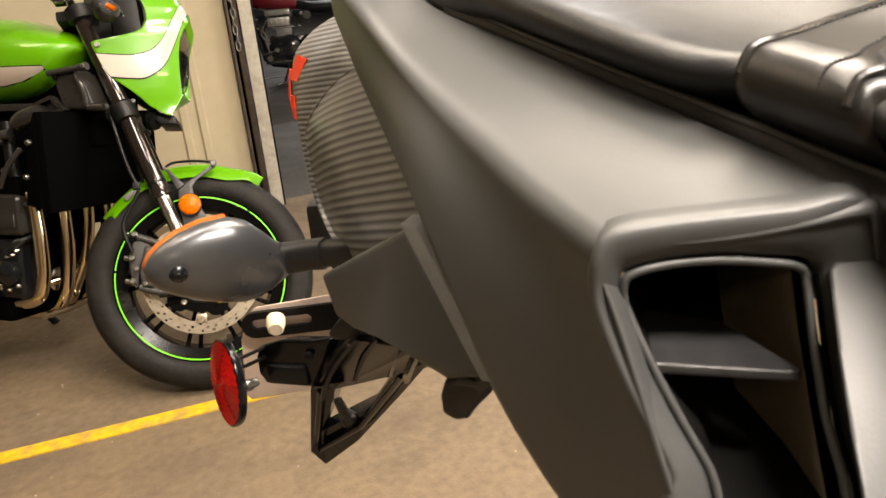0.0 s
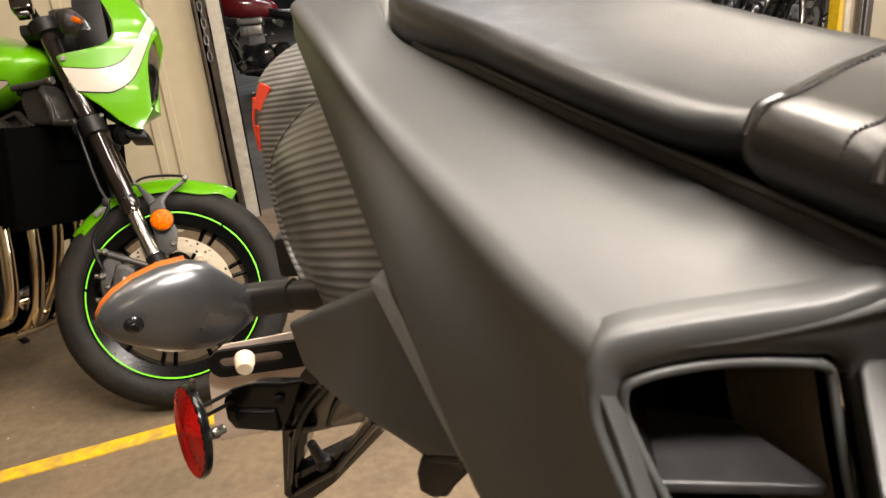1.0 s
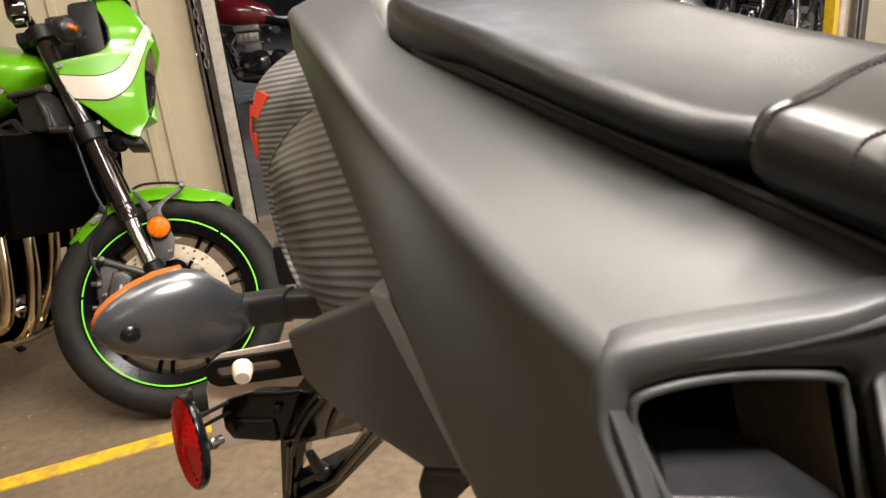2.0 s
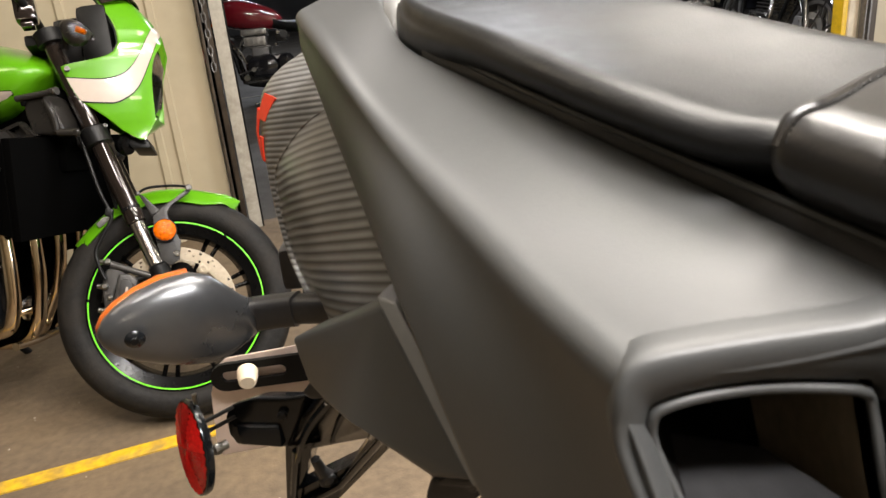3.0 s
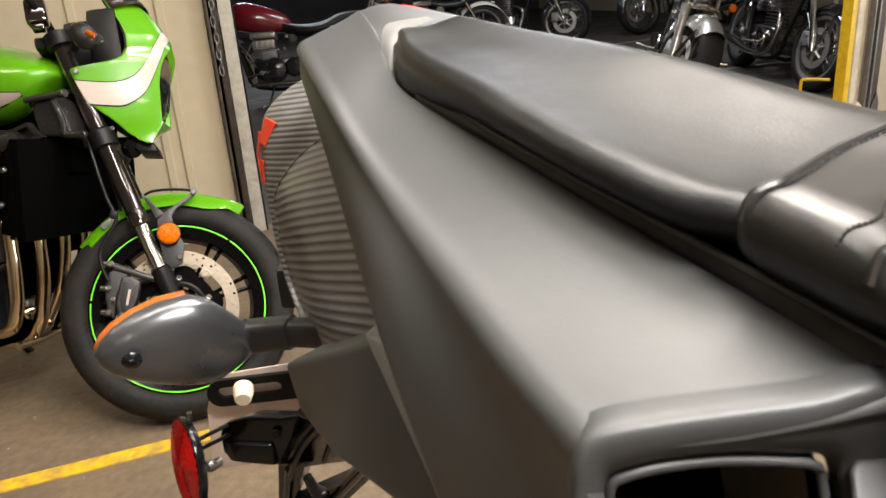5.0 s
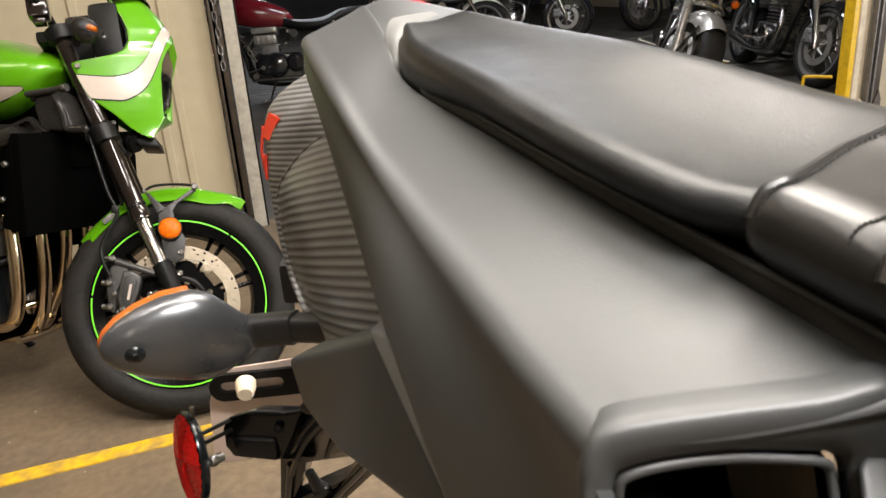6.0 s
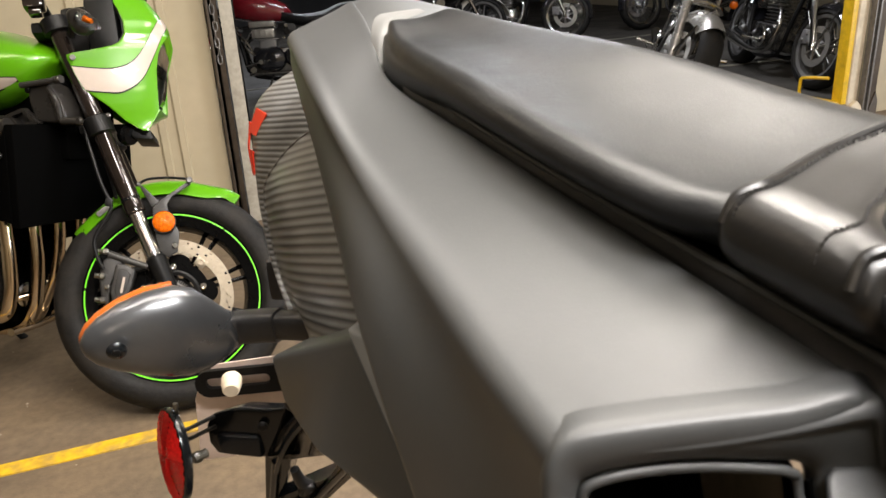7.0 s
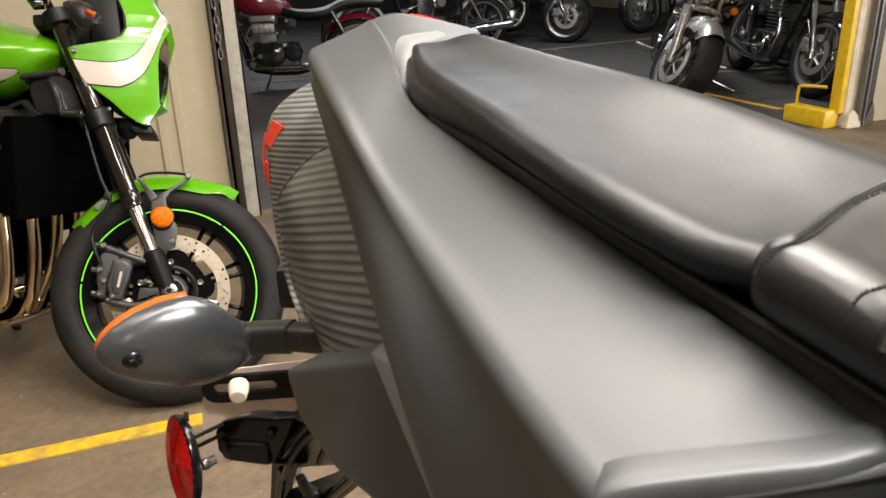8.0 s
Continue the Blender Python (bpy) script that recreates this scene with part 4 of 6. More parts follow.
def wedge(a0, a1):
    """A field of the lens: rows of tiny pyramids that catch the light one by one."""
    rows = []
    for i, r in enumerate(np.linspace(0.0006, 0.0232, 15)):
        rows.append([(r * math.cos(a), -0.0016 - 0.0024 * (1 - (r / 0.024) ** 2) - 0.0007 * ((i + k) % 2) * min(1.0, r / 0.006), r * math.sin(a)) for k, a in enumerate(np.linspace(a0, a1, 10))])
    return sheet(rows, 1, 1)


# every second field has its shade in the colour: same lens, darker red
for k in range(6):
    part("prism", wedge(radians(60 * k + 20), radians(60 * k + 80)), "red_lens" if k % 2 == 0 else "red_lens_shaded", reflector, "" if k % 2 == 0 else "prism field in darker red for its shade", 4)
part("mount_tab", join(tube([(-0.088, 0.4425, 0.8575), (-0.083, 0.4480, 0.8570)], 0.0026, 10), moved(disc_shape(0.0034, 0.003, 12), pose(-0.0865, 0.4440, 0.8572, 0, 0, 30))), "bolt", reflector, "small bright mounting bolt", m=REFLECTOR.inverted())
part("top_pin", tube([(-0.0905, 0.4400, 0.8870), (-0.0905, 0.4402, 0.8925)], [0.0012, 0.0014], 8), "bolt", reflector, "", m=REFLECTOR.inverted())
part("prong", join(tube([(-0.092, 0.444, 0.873), (-0.078, 0.455, 0.8745)], 0.0011, 6), tube([(-0.090, 0.444, 0.868), (-0.078, 0.455, 0.8685)], 0.0011, 6)), "plastic", reflector, m=REFLECTOR.inverted())

# hook peg under the bracket
peg = part("luggage_peg", prism([(0.0335, 0.281, 0.9545), (0.0374, 0.280, 0.9573), (0.0462, 0.279, 0.9558), (0.0478, 0.279, 0.9507), (0.0418, 0.280, 0.9440), (0.0400, 0.281, 0.9402), (0.0357, 0.281, 0.9394), (0.0318, 0.281, 0.9428), (0.0316, 0.281, 0.9490)], (0.006, 0.015, 0.001), 0.0026, 4), "plastic", tail_bike, "black rubber luggage peg", 60)
part("peg_cap", prism([(0.0350, 0.2795, 0.9548), (0.0378, 0.2790, 0.9566), (0.0455, 0.2780, 0.9552), (0.0440, 0.2782, 0.9530), (0.0362, 0.2792, 0.9535)], (0.004, 0.010, 0.001), 0.0008), "plastic", peg, "", 60)
part("peg_arm", tube([(0.0440, 0.284, 0.9530), (0.0500, 0.282, 0.9590), (0.0600, 0.284, 0.9640)], [0.0055, 0.0055, 0.006], 10, smooth=3), "plastic", tail_bike, "black peg arm")

# the carrying rear end, below the picture
AXLE = pose(0.20, 0.27, 0.30, 0, 0, 109.3)


def tyre_profile(r, w, n=9):
    out = [(r - 0.075, -w * 0.40)]
    for k in range(n):
        a = math.pi * (k / (n - 1) - 0.5)
        out.append((r - 0.055 + 0.055 * math.cos(a) ** 0.8 if abs(math.cos(a)) > 1e-6 else r - 0.055, w / 2 * math.sin(a)))
    return out + [(r - 0.075, w * 0.40)]


rear = part("rear_wheel", lathe(tyre_profile(0.30, 0.17), 48), "rubber", tail_bike, "black rear tyre on the floor", 50, AXLE)
part("rim", lathe([(0.05, -0.03), (0.19, -0.02), (0.225, -0.06), (0.226, 0.06), (0.19, 0.02), (0.05, 0.03)], 40, True), "matte_black", rear)
part("swingarm", join(tube([(0.30, 0.31, 0.30), (0.36, 0.12, 0.36), (0.47, -0.2, 0.42)], 0.03, 10), tube([(0.10, 0.23, 0.30), (0.20, 0.05, 0.36), (0.36, -0.22, 0.42)], 0.03, 10)), "matte_black", tail_bike, "black swingarm")
part("subframe", join(tube([(0.13, 0.40, 0.99), (0.22, 0.15, 0.93), (0.40, -0.18, 0.62), (0.44, -0.22, 0.42)], 0.02, 10, smooth=3), tube([(0.17, 0.44, 1.0), (0.28, 0.18, 0.95), (0.46, -0.16, 0.62), (0.47, -0.2, 0.42)], 0.02, 10, smooth=3), tube([(0.02, 0.42, 0.95), (0.13, 0.40, 0.985)], 0.015, 8), tube([(0.06, 0.30, 0.96), (0.17, 0.28, 0.94)], 0.012, 8)), "matte_black", tail_bike, "black tubular subframe")


# ---------------------------------------------------------------- the green motorcycle, parked with its fork turned
STEER = pose(-0.7259, 1.9740, 0.2718, -25.0, 0, 18.35)     # wheel centre; x ahead, y away from the camera's side, z up the fork plane
BODY = pose(-0.998, 2.219, 0.951, -12.0, 0, -17.0)          # steering head
COWL = STEER @ pose(-0.13, 0, 0.6) @ pose(0, 0, 0, 0, 0, -4) @ pose(0.13, 0, -0.6)
BASE = pose(-1.15, 2.15, 0)
green = thing("motorcycle", BASE, "lime green and black motorcycle with a small cafe cowl", "motorcycle")


def on(m):
    return BASE.inverted() @ m


def wheel_parts(parent, m, r=0.30, w=0.12, rim_mat="rim_black"):
    wheel = part("front_wheel", lathe([(0.190, -0.040), (0.224, -0.050), (0.228, -0.047), (0.206, -0.030), (0.203, 0.0), (0.206, 0.030), (0.228, 0.047), (0.224, 0.050), (0.190, 0.040), (0.180, 0.0)], 72, True), rim_mat, parent, "gloss black spoked wheel", 40, m)
    prof = []
    for k in range(17):
        a = math.pi * (k / 16 - 0.5)
        prof.append((0.242 + (r - 0.242) * max(math.cos(a), 0) ** 0.62, 0.5 * w * math.copysign(abs(math.sin(a)) ** 0.9, math.sin(a))))
    prof = [(0.225, -0.046), (0.232, -0.053)] + prof + [(0.232, 0.053), (0.225, 0.046)]
    part("tyre", lathe(prof, 96), "rubber", wheel, "black road tyre with shallow grooves", 50)
    return wheel


wheel = wheel_parts(green, on(STEER))


def tread_groove(a0, side):
    """A slanting groove cut into the tyre's shoulder, as a thin dark sliver."""
    rows = []
    for k in range(5):
        t = k / 4
        y = side * (0.026 + 0.026 * t)
        r = 0.242 + 0.058 * math.cos(math.asin((abs(y) / 0.06) ** (1 / 0.9))) ** 0.62 + 0.0014
        a = a0 + 0.16 * t
        wd = 0.016 * (1 - abs(2 * t - 1)) + 0.003
        rows.append([(r * math.cos(a - wd), y, r * math.sin(a - wd)), (r * math.cos(a + wd), y, r * math.sin(a + wd))])
    return sheet(rows, 1, 1)


part("tread_pattern", join(*[tread_groove(2 * math.pi * k / 26, s) for k in range(26) for s in (-1, 1)]), "matte_black", wheel)["kind"] = "stuff"


def arc_strip(r0, r1, y, a0, a1, n=24, lift=0.0008):
    rows = [[(r0 * math.cos(a), y, r0 * math.sin(a)), (r1 * math.cos(a), y, r1 * math.sin(a))] for a in np.linspace(a0, a1, n)]
    return sheet(rows, 1, 1, lift, (0, y + 1, 0))


for a0, a1 in ((47, 164), (166, 284), (286, 405)):
    part("rim_tape", arc_strip(0.2182, 0.2218, -0.0515, radians(a0), radians(a1)), "lime_tape", wheel, "lime green rim stripe")
spoke_shape = tube([(0.045, -0.026, 0.0), (0.10, -0.014, 0.004), (0.197, -0.004, 0.008)], [0.0075, 0.0042, 0.0050], 8, smooth=3, flat=1.3)
spoke_mesh = mesh_of("spoke", spoke_shape, "rim_black")
for k in range(18):
    sp = new("spoke", spoke_mesh)
    sp.parent = wheel
    sp.matrix_basis = pose(0, 0, 0, 0, 20 * k + (5 if k % 2 else -5), 0) @ Matrix.Diagonal((1, -1 if k % 2 else 1, 1, 1)) @ pose(0, 0, 0)
part("hub", lathe([(0.0, -0.058), (0.030, -0.058), (0.044, -0.045), (0.052, -0.03), (0.046, 0.0), (0.052, 0.03), (0.044, 0.045), (0.03, 0.058), (0.0, 0.058)], 32), "matte_black", wheel)


def disc_with_holes(r0, r1, y, thick):
    """A brake rotor: a flat ring whose drillings go right through."""
    n, bands = 126, [r0, r0 + 0.0040, r0 + 0.0092, r0 + 0.0135, r0 + 0.0187, r0 + 0.0230, r0 + 0.0282, r1]
    pts, faces = [], []
    def idx(s, i, k):
        return (s * len(bands) + i) * n + k % n
    for s in (0, 1):
        for r in bands:
            for k in range(n):
                a = 2 * math.pi * k / n
                pts.append((r * math.cos(a), y + s * thick, r * math.sin(a)))
    def solid(i, k):
        return not (0 <= i < len(bands) - 1 and ((i == 1 and k % 9 in (0,)) or (i == 3 and k % 9 in (3, 6)) or (i == 5 and k % 9 in (1, 5))))
    for i in range(len(bands) - 1):
        for k in range(n):
            if not solid(i, k % n):
                q = [(i, k), (i, k + 1), (i + 1, k + 1), (i + 1, k)]
                for (a, b), (c, d) in zip(q, q[1:] + q[:1]):
                    faces.append((idx(0, a, b), idx(0, c, d), idx(1, c, d), idx(1, a, b)))
                continue
            faces.append((idx(0, i, k), idx(0, i, k + 1), idx(0, i + 1, k + 1), idx(0, i + 1, k)))
            faces.append((idx(1, i, k), idx(1, i + 1, k), idx(1, i + 1, k + 1), idx(1, i, k + 1)))
    for i in (0, len(bands) - 1):
        for k in range(n):
            faces.append((idx(0, i, k), idx(0, i, k + 1), idx(1, i, k + 1), idx(1, i, k)))
    return pts, faces


rotor = disc_with_holes(0.118, 0.151, -0.0715, 0.005)
part("brake_disc", rotor, "steel", wheel, "drilled steel brake disc", 30)
part("brake_disc", moved(rotor, Matrix.Diagonal((1, -1, 1, 1))), "steel", wheel, "drilled steel brake disc", 30)


def carrier_star():
    """The black spider that carries the rotor: ten lobes with slots between them."""
    n = 120
    ang = np.linspace(0, 2 * math.pi, n, endpoint=False)
    lobe = [0.094 + 0.018 * max(0.0, math.cos(5 * a)) ** 0.6 for a in ang]
    outer_ = [(r * math.cos(a), -0.0700, r * math.sin(a)) for r, a in zip(lobe, ang)]
    inner_ = [(0.060 * math.cos(a), -0.0700, 0.060 * math.sin(a)) for a in ang]
    return ring_plate(outer_, inner_, (0, 0.006, 0))


part("disc_carrier", carrier_star(), "rim_black", wheel, "glossy black disc carrier", 30)
part("carrier_ring", lathe([(0.056, -0.074), (0.064, -0.076), (0.070, -0.073), (0.066, -0.064), (0.056, -0.064)], 48, True), "matte_black", wheel)
bolt_mesh = mesh_of("bolt", join(disc_shape(0.0085, 0.006, 16), moved(lathe([(0.0028, -0.0032), (0.0050, -0.0040), (0.0062, -0.0034)], 12), pose(0, 0, 0))), "chrome")
float_mesh = mesh_of("rotor_button", lathe([(0.0042, -0.002), (0.0050, -0.004), (0.0095, -0.004), (0.0105, -0.001), (0.0105, 0.003), (0.0042, 0.003)], 18, True), "steel")
for k in range(5):
    a = radians(72 * k + 10)
    bo = new("bolt", bolt_mesh)
    bo.parent = wheel
    bo.matrix_basis = pose(0.078 * math.cos(a), -0.077, 0.078 * math.sin(a))
    a = radians(72 * k + 44)
    bo = new("rotor_button", float_mesh)
    bo.parent = wheel
    bo.matrix_basis = pose(0.112 * math.cos(a), -0.073, 0.112 * math.sin(a))
    part("rotor_tab", moved(prism([(0.098, -0.0745, -0.013), (0.122, -0.0745, -0.015), (0.122, -0.0745, 0.015), (0.098, -0.0745, 0.013)], (0, 0.004, 0), 0.001), pose(0, 0, 0, 0, -math.degrees(a), 0)), "steel", wheel)
sensor = [tube([(0.036 * math.cos(a), -0.071, 0.036 * math.sin(a)), (0.044 * math.cos(a), -0.071, 0.044 * math.sin(a))], 0.0013, 5) for a in np.linspace(0, 2 * math.pi, 44, endpoint=False)]
part("sensor_ring", join(lathe([(0.032, -0.073), (0.036, -0.073), (0.036, -0.069), (0.032, -0.069)], 32, True), *sensor), "cast_grey", wheel, "toothed sensor ring")


# fork ------------------------------------------------------------------
def fork_at(z, y):
    return (-0.002 - 0.235 * z, y, z)


def leg(y, segments):
    """A stepped round leg: (height, radius) pairs."""
    return tube([fork_at(z, y) for z, r in segments], [r for z, r in segments], 20)


for y in (-0.100, 0.100):
    fl = part("fork_leg", leg(y, [(0.225, 0.0225), (0.228, 0.0255), (0.250, 0.0262), (0.258, 0.0235), (0.44, 0.0235), (0.49, 0.0228), (0.73, 0.0228), (0.745, 0.018)]), "fork_black", green, "bronze-black upper fork tube", 40, on(STEER))
    part("slider", leg(y, [(0.080, 0.0195), (0.226, 0.0195)]), "chrome", fl, "bright steel fork slider")
    part("fork_ring", leg(y, [(0.262, 0.0248), (0.268, 0.0250), (0.269, 0.0238)]), "gloss_black", fl)
    part("fork_foot", join(leg(y, [(-0.028, 0.012), (-0.022, 0.021), (0.02, 0.0225), (0.07, 0.0245), (0.085, 0.0255), (0.105, 0.0255), (0.110, 0.0205)]),
                           tube([fork_at(0.09, y), (-0.085, y * 0.98, 0.082)], [0.010, 0.008], 10), tube([fork_at(-0.012, y), (-0.07, y * 0.96, -0.030), (-0.11, y * 0.94, -0.028)], [0.012, 0.009, 0.007], 10)), "matte_black", fl, "black cast fork foot")
part("axle", lathe([(0.006, -0.1275), (0.0115, -0.1275), (0.0125, -0.125), (0.0125, -0.12), (0.020, -0.118), (0.0205, -0.112), (0.0205, 0.118), (0.0, 0.118)], 24), "chrome", green, "bright hollow axle end", m=on(STEER))
part("lower_clamp", join(*[tube([fork_at(z, y) for z in (0.440, 0.443, 0.483, 0.488)], [0.0285, 0.034, 0.034, 0.0285], 22) for y in (-0.1, 0.1)], moved(box(-0.045, 0.03, -0.1, 0.1, 0.448, 0.484, 0.008), pose(-0.115, 0, 0))), "matte_black", green, "black lower fork clamp", m=on(STEER))
part("upper_clamp", join(*[tube([fork_at(z, y) for z in (0.715, 0.718, 0.752, 0.756)], [0.028, 0.034, 0.034, 0.026], 22) for y in (-0.1, 0.1)], moved(box(-0.06, 0.03, -0.1, 0.1, 0.722, 0.752, 0.008), pose(-0.175, 0, 0))), "matte_black", green, "black upper fork clamp", m=on(STEER))
part("steering_stem", tube([(-0.150, 0, 0.46), (-0.21, 0, 0.74)], 0.028, 14), "matte_black", green, m=on(STEER))
part("handlebar", join(tube([(-0.20, -0.02, 0.79), (-0.205, -0.15, 0.80), (-0.25, -0.26, 0.86), (-0.31, -0.37, 0.86)], 0.011, 12, smooth=4), tube([(-0.20, 0.02, 0.79), (-0.205, 0.15, 0.80), (-0.25, 0.26, 0.86), (-0.31, 0.37, 0.86)], 0.011, 12, smooth=4)), "matte_black", green, "black handlebar", m=on(STEER))
part("reservoir", join(box(-0.235, -0.185, -0.165, -0.115, 0.765, 0.83, 0.010), box(-0.225, -0.195, -0.155, -0.125, 0.75, 0.770, 0.004)), "fork_black", green, "brown-black fluid reservoir", m=on(STEER))

# mudguard --------------------------------------------------------------
def guard_shell():
    rows = []
    for deg, w in ((137, 0.050), (133, 0.058), (124, 0.064), (112, 0.068), (96, 0.069), (80, 0.068), (66, 0.064), (56, 0.048), (50, 0.018)):
        a = radians(deg)
        drop = 0.036 if deg > 100 else 0.046 if deg > 60 else 0.034
        lift = 0.314 + (0.015 if deg < 60 else 0.006 if deg < 100 else 0.0 if deg < 120 else -0.006)
        row = []
        for t in (-1, -0.85, -0.5, 0, 0.5, 0.85, 1):
            r = lift - drop * abs(t) ** 2.6
            row.append((r * math.cos(a), w * t, r * math.sin(a)))
        rows.append(row)
    return sheet(rows, 4, 3, 0.003, (0, 0, 0))


mudguard = part("mudguard", guard_shell(), "lime", green, "lime green front mudguard", 50, on(STEER))
part("guard_stay", join(prism([(0.004, -0.108, 0.100), (0.029, -0.108, 0.111), (0.042, -0.107, 0.160), (0.024, -0.104, 0.208), (0.022, -0.100, 0.240), (0.036, -0.094, 0.258), (0.088, -0.080, 0.288), (0.088, -0.080, 0.300), (0.012, -0.096, 0.256), (-0.014, -0.100, 0.236), (-0.020, -0.104, 0.190), (-0.013, -0.108, 0.120)], (0, 0.008, 0.0), 0.002),
                        prism([(-0.016, -0.100, 0.238), (0.004, -0.098, 0.250), (-0.030, -0.088, 0.298), (-0.040, -0.086, 0.302), (-0.034, -0.088, 0.285)], (0, 0.007, 0.0), 0.002)), "dark_cast", mudguard, "grey cast mudguard stay")
part("stay_rod", tube([(-0.040, -0.085, 0.305), (-0.014, -0.083, 0.315), (0.039, -0.080, 0.312), (0.086, -0.078, 0.302)], 0.0036, 8, smooth=4), "matte_black", mudguard, "black rod over the mudguard")
part("stay_bolt", moved(disc_shape(0.0085, 0.012, 18), pose(0.086, -0.084, 0.298)), "cast_grey", mudguard)
part("stay_bolt", moved(disc_shape(0.0050, 0.012, 14), pose(-0.040, -0.090, 0.303)), "cast_grey", mudguard)
part("stay_screw", moved(disc_shape(0.0075, 0.006, 14), pose(0.026, -0.111, 0.128)), "chrome", mudguard)
part("guard_clip", prism([(-0.158, -0.0655, 0.248), (-0.136, -0.0655, 0.262), (-0.116, -0.0645, 0.262), (-0.128, -0.0650, 0.248), (-0.150, -0.0660, 0.236)], (0, 0.004, 0), 0.001), "cast_grey", mudguard, "grey hose clip plate")
part("side_reflector", moved(lathe([(0.0, -0.006), (0.018, -0.0055), (0.0270, -0.003), (0.0278, 0.0), (0.0, 0.0)], 32), pose(0.009, -0.122, 0.192)), "amber", mudguard, "round amber side reflector", 60)
part("reflector_back", moved(lathe([(0.0, 0.0), (0.0290, -0.001), (0.0298, 0.004), (0.024, 0.010), (0.0, 0.012)], 32), pose(0.009, -0.122, 0.192)), "matte_black", mudguard)

# caliper and hose ------------------------------------------------------
caliper = part("brake_caliper", join(prism([(-0.121, -0.120, 0.104), (-0.095, -0.120, 0.098), (-0.078, -0.118, 0.080), (-0.094, -0.118, 0.040), (-0.118, -0.120, -0.004), (-0.142, -0.120, 0.002), (-0.145, -0.120, 0.037), (-0.132, -0.120, 0.071)], (0, 0.060, 0), 0.007, 3),
                                     prism([(-0.122, -0.104, 0.128), (-0.100, -0.104, 0.112), (-0.140, -0.104, 0.060), (-0.156, -0.104, 0.000), (-0.170, -0.104, 0.020), (-0.166, -0.104, 0.085), (-0.150, -0.104, 0.120)], (0, 0.050, 0), 0.006, 3),
                                     tube([(-0.135, -0.100, 0.132), (-0.095, -0.104, 0.110), (-0.048, -0.104, 0.084)], [0.010, 0.0085, 0.008], 12, smooth=3),
                                     tube([(-0.152, -0.100, 0.002), (-0.105, -0.102, -0.020), (-0.060, -0.102, -0.022), (-0.020, -0.102, -0.010)], [0.010, 0.009, 0.008, 0.010], 12, smooth=3)), "caliper_grey", green, "dark grey cast radial brake caliper", 40, on(STEER))
part("cover_plate", prism([(-0.116, -0.123, 0.088), (-0.098, -0.123, 0.084), (-0.090, -0.122, 0.070), (-0.104, -0.122, 0.038), (-0.120, -0.123, 0.010), (-0.132, -0.123, 0.014), (-0.133, -0.123, 0.040), (-0.124, -0.123, 0.068)], (0, 0.006, 0), 0.0025, 3), "dark_cast", caliper, "smooth dark cover of the caliper")
part("maker_mark", moved(box(-0.0030, 0.0030, -0.0008, 0.0004, -0.020, 0.020), pose(-0.112, -0.1238, 0.047, 0, 19, 0)), "white_stripe", caliper, "small pale maker's mark")
for x, z in ((-0.158, 0.080), (-0.166, 0.020), (-0.142, 0.140)):
    part("banjo_bolt", join(moved(disc_shape(0.0085, 0.012, 14), pose(x, -0.108, z)), tube([(x - 0.004, -0.104, z), (x - 0.018, -0.104, z + 0.004)], [0.0070, 0.0060], 12)), "bolt", caliper, "bright caliper bolt")
for x, z in ((-0.136, 0.008), (-0.150, 0.050)):
    part("slide_pin", moved(disc_shape(0.0065, 0.010, 14), pose(x, -0.119, z)), "bolt", caliper)
part("bleed_nipple", tube([(-0.044, -0.108, 0.030), (-0.052, -0.116, 0.034), (-0.062, -0.116, 0.030)], [0.0075, 0.007, 0.005], 12), "bolt", caliper)
part("sensor_bracket", prism([(-0.070, -0.106, 0.020), (-0.020, -0.106, 0.010), (-0.018, -0.106, 0.0), (-0.080, -0.106, -0.012)], (0, 0.004, 0), 0.001), "dark_cast", caliper)
part("brake_hose", tube([(-0.153, -0.112, 0.096), (-0.162, -0.115, 0.134), (-0.162, -0.115, 0.170), (-0.142, -0.115, 0.203), (-0.113, -0.115, 0.243), (-0.112, -0.115, 0.265), (-0.123, -0.115, 0.303), (-0.131, -0.115, 0.348), (-0.136, -0.113, 0.385), (-0.148, -0.10, 0.470)], 0.0048, 10, smooth=6), "matte_black", green, "black brake hose", m=on(STEER))
part("second_hose", tube([(-0.100, -0.080, 0.275), (-0.104, -0.085, 0.320), (-0.116, -0.085, 0.385), (-0.135, -0.08, 0.470)], 0.0042, 10, smooth=5), "matte_black", green, "black brake hose", m=on(STEER))
part("hose_clip", moved(box(-0.009, 0.009, -0.008, 0.008, -0.010, 0.010, 0.003), pose(-0.114, -0.115, 0.262, 0, 20, 0)), "matte_black", green, m=on(STEER))

# cowl ------------------------------------------------------------------
COWL_Z = [0.443, 0.455, 0.473, 0.495, 0.514, 0.541, 0.559, 0.600, 0.640, 0.652, 0.656, 0.660, 0.665, 0.675, 0.699, 0.737, 0.777, 0.810, 0.850]
COWL_REAR = [0.000, -0.017, -0.040, -0.058, -0.075, -0.104, -0.122, -0.137, -0.148, -0.149, -0.100, -0.066, -0.038, -0.019, -0.005, -0.005, -0.016, -0.033, -0.050]
COWL_FRONT = [0.008, 0.016, 0.029, 0.045, 0.047, 0.050, 0.052, 0.057, 0.066, 0.071, 0.073, 0.075, 0.077, 0.082, 0.094, 0.094, 0.076, 0.056, 0.028]
COWL_WIDE = [0.088, 0.094, 0.102, 0.110, 0.115, 0.120, 0.123, 0.127, 0.129, 0.129, 0.129, 0.129, 0.128, 0.127, 0.124, 0.117, 0.107, 0.097, 0.084]
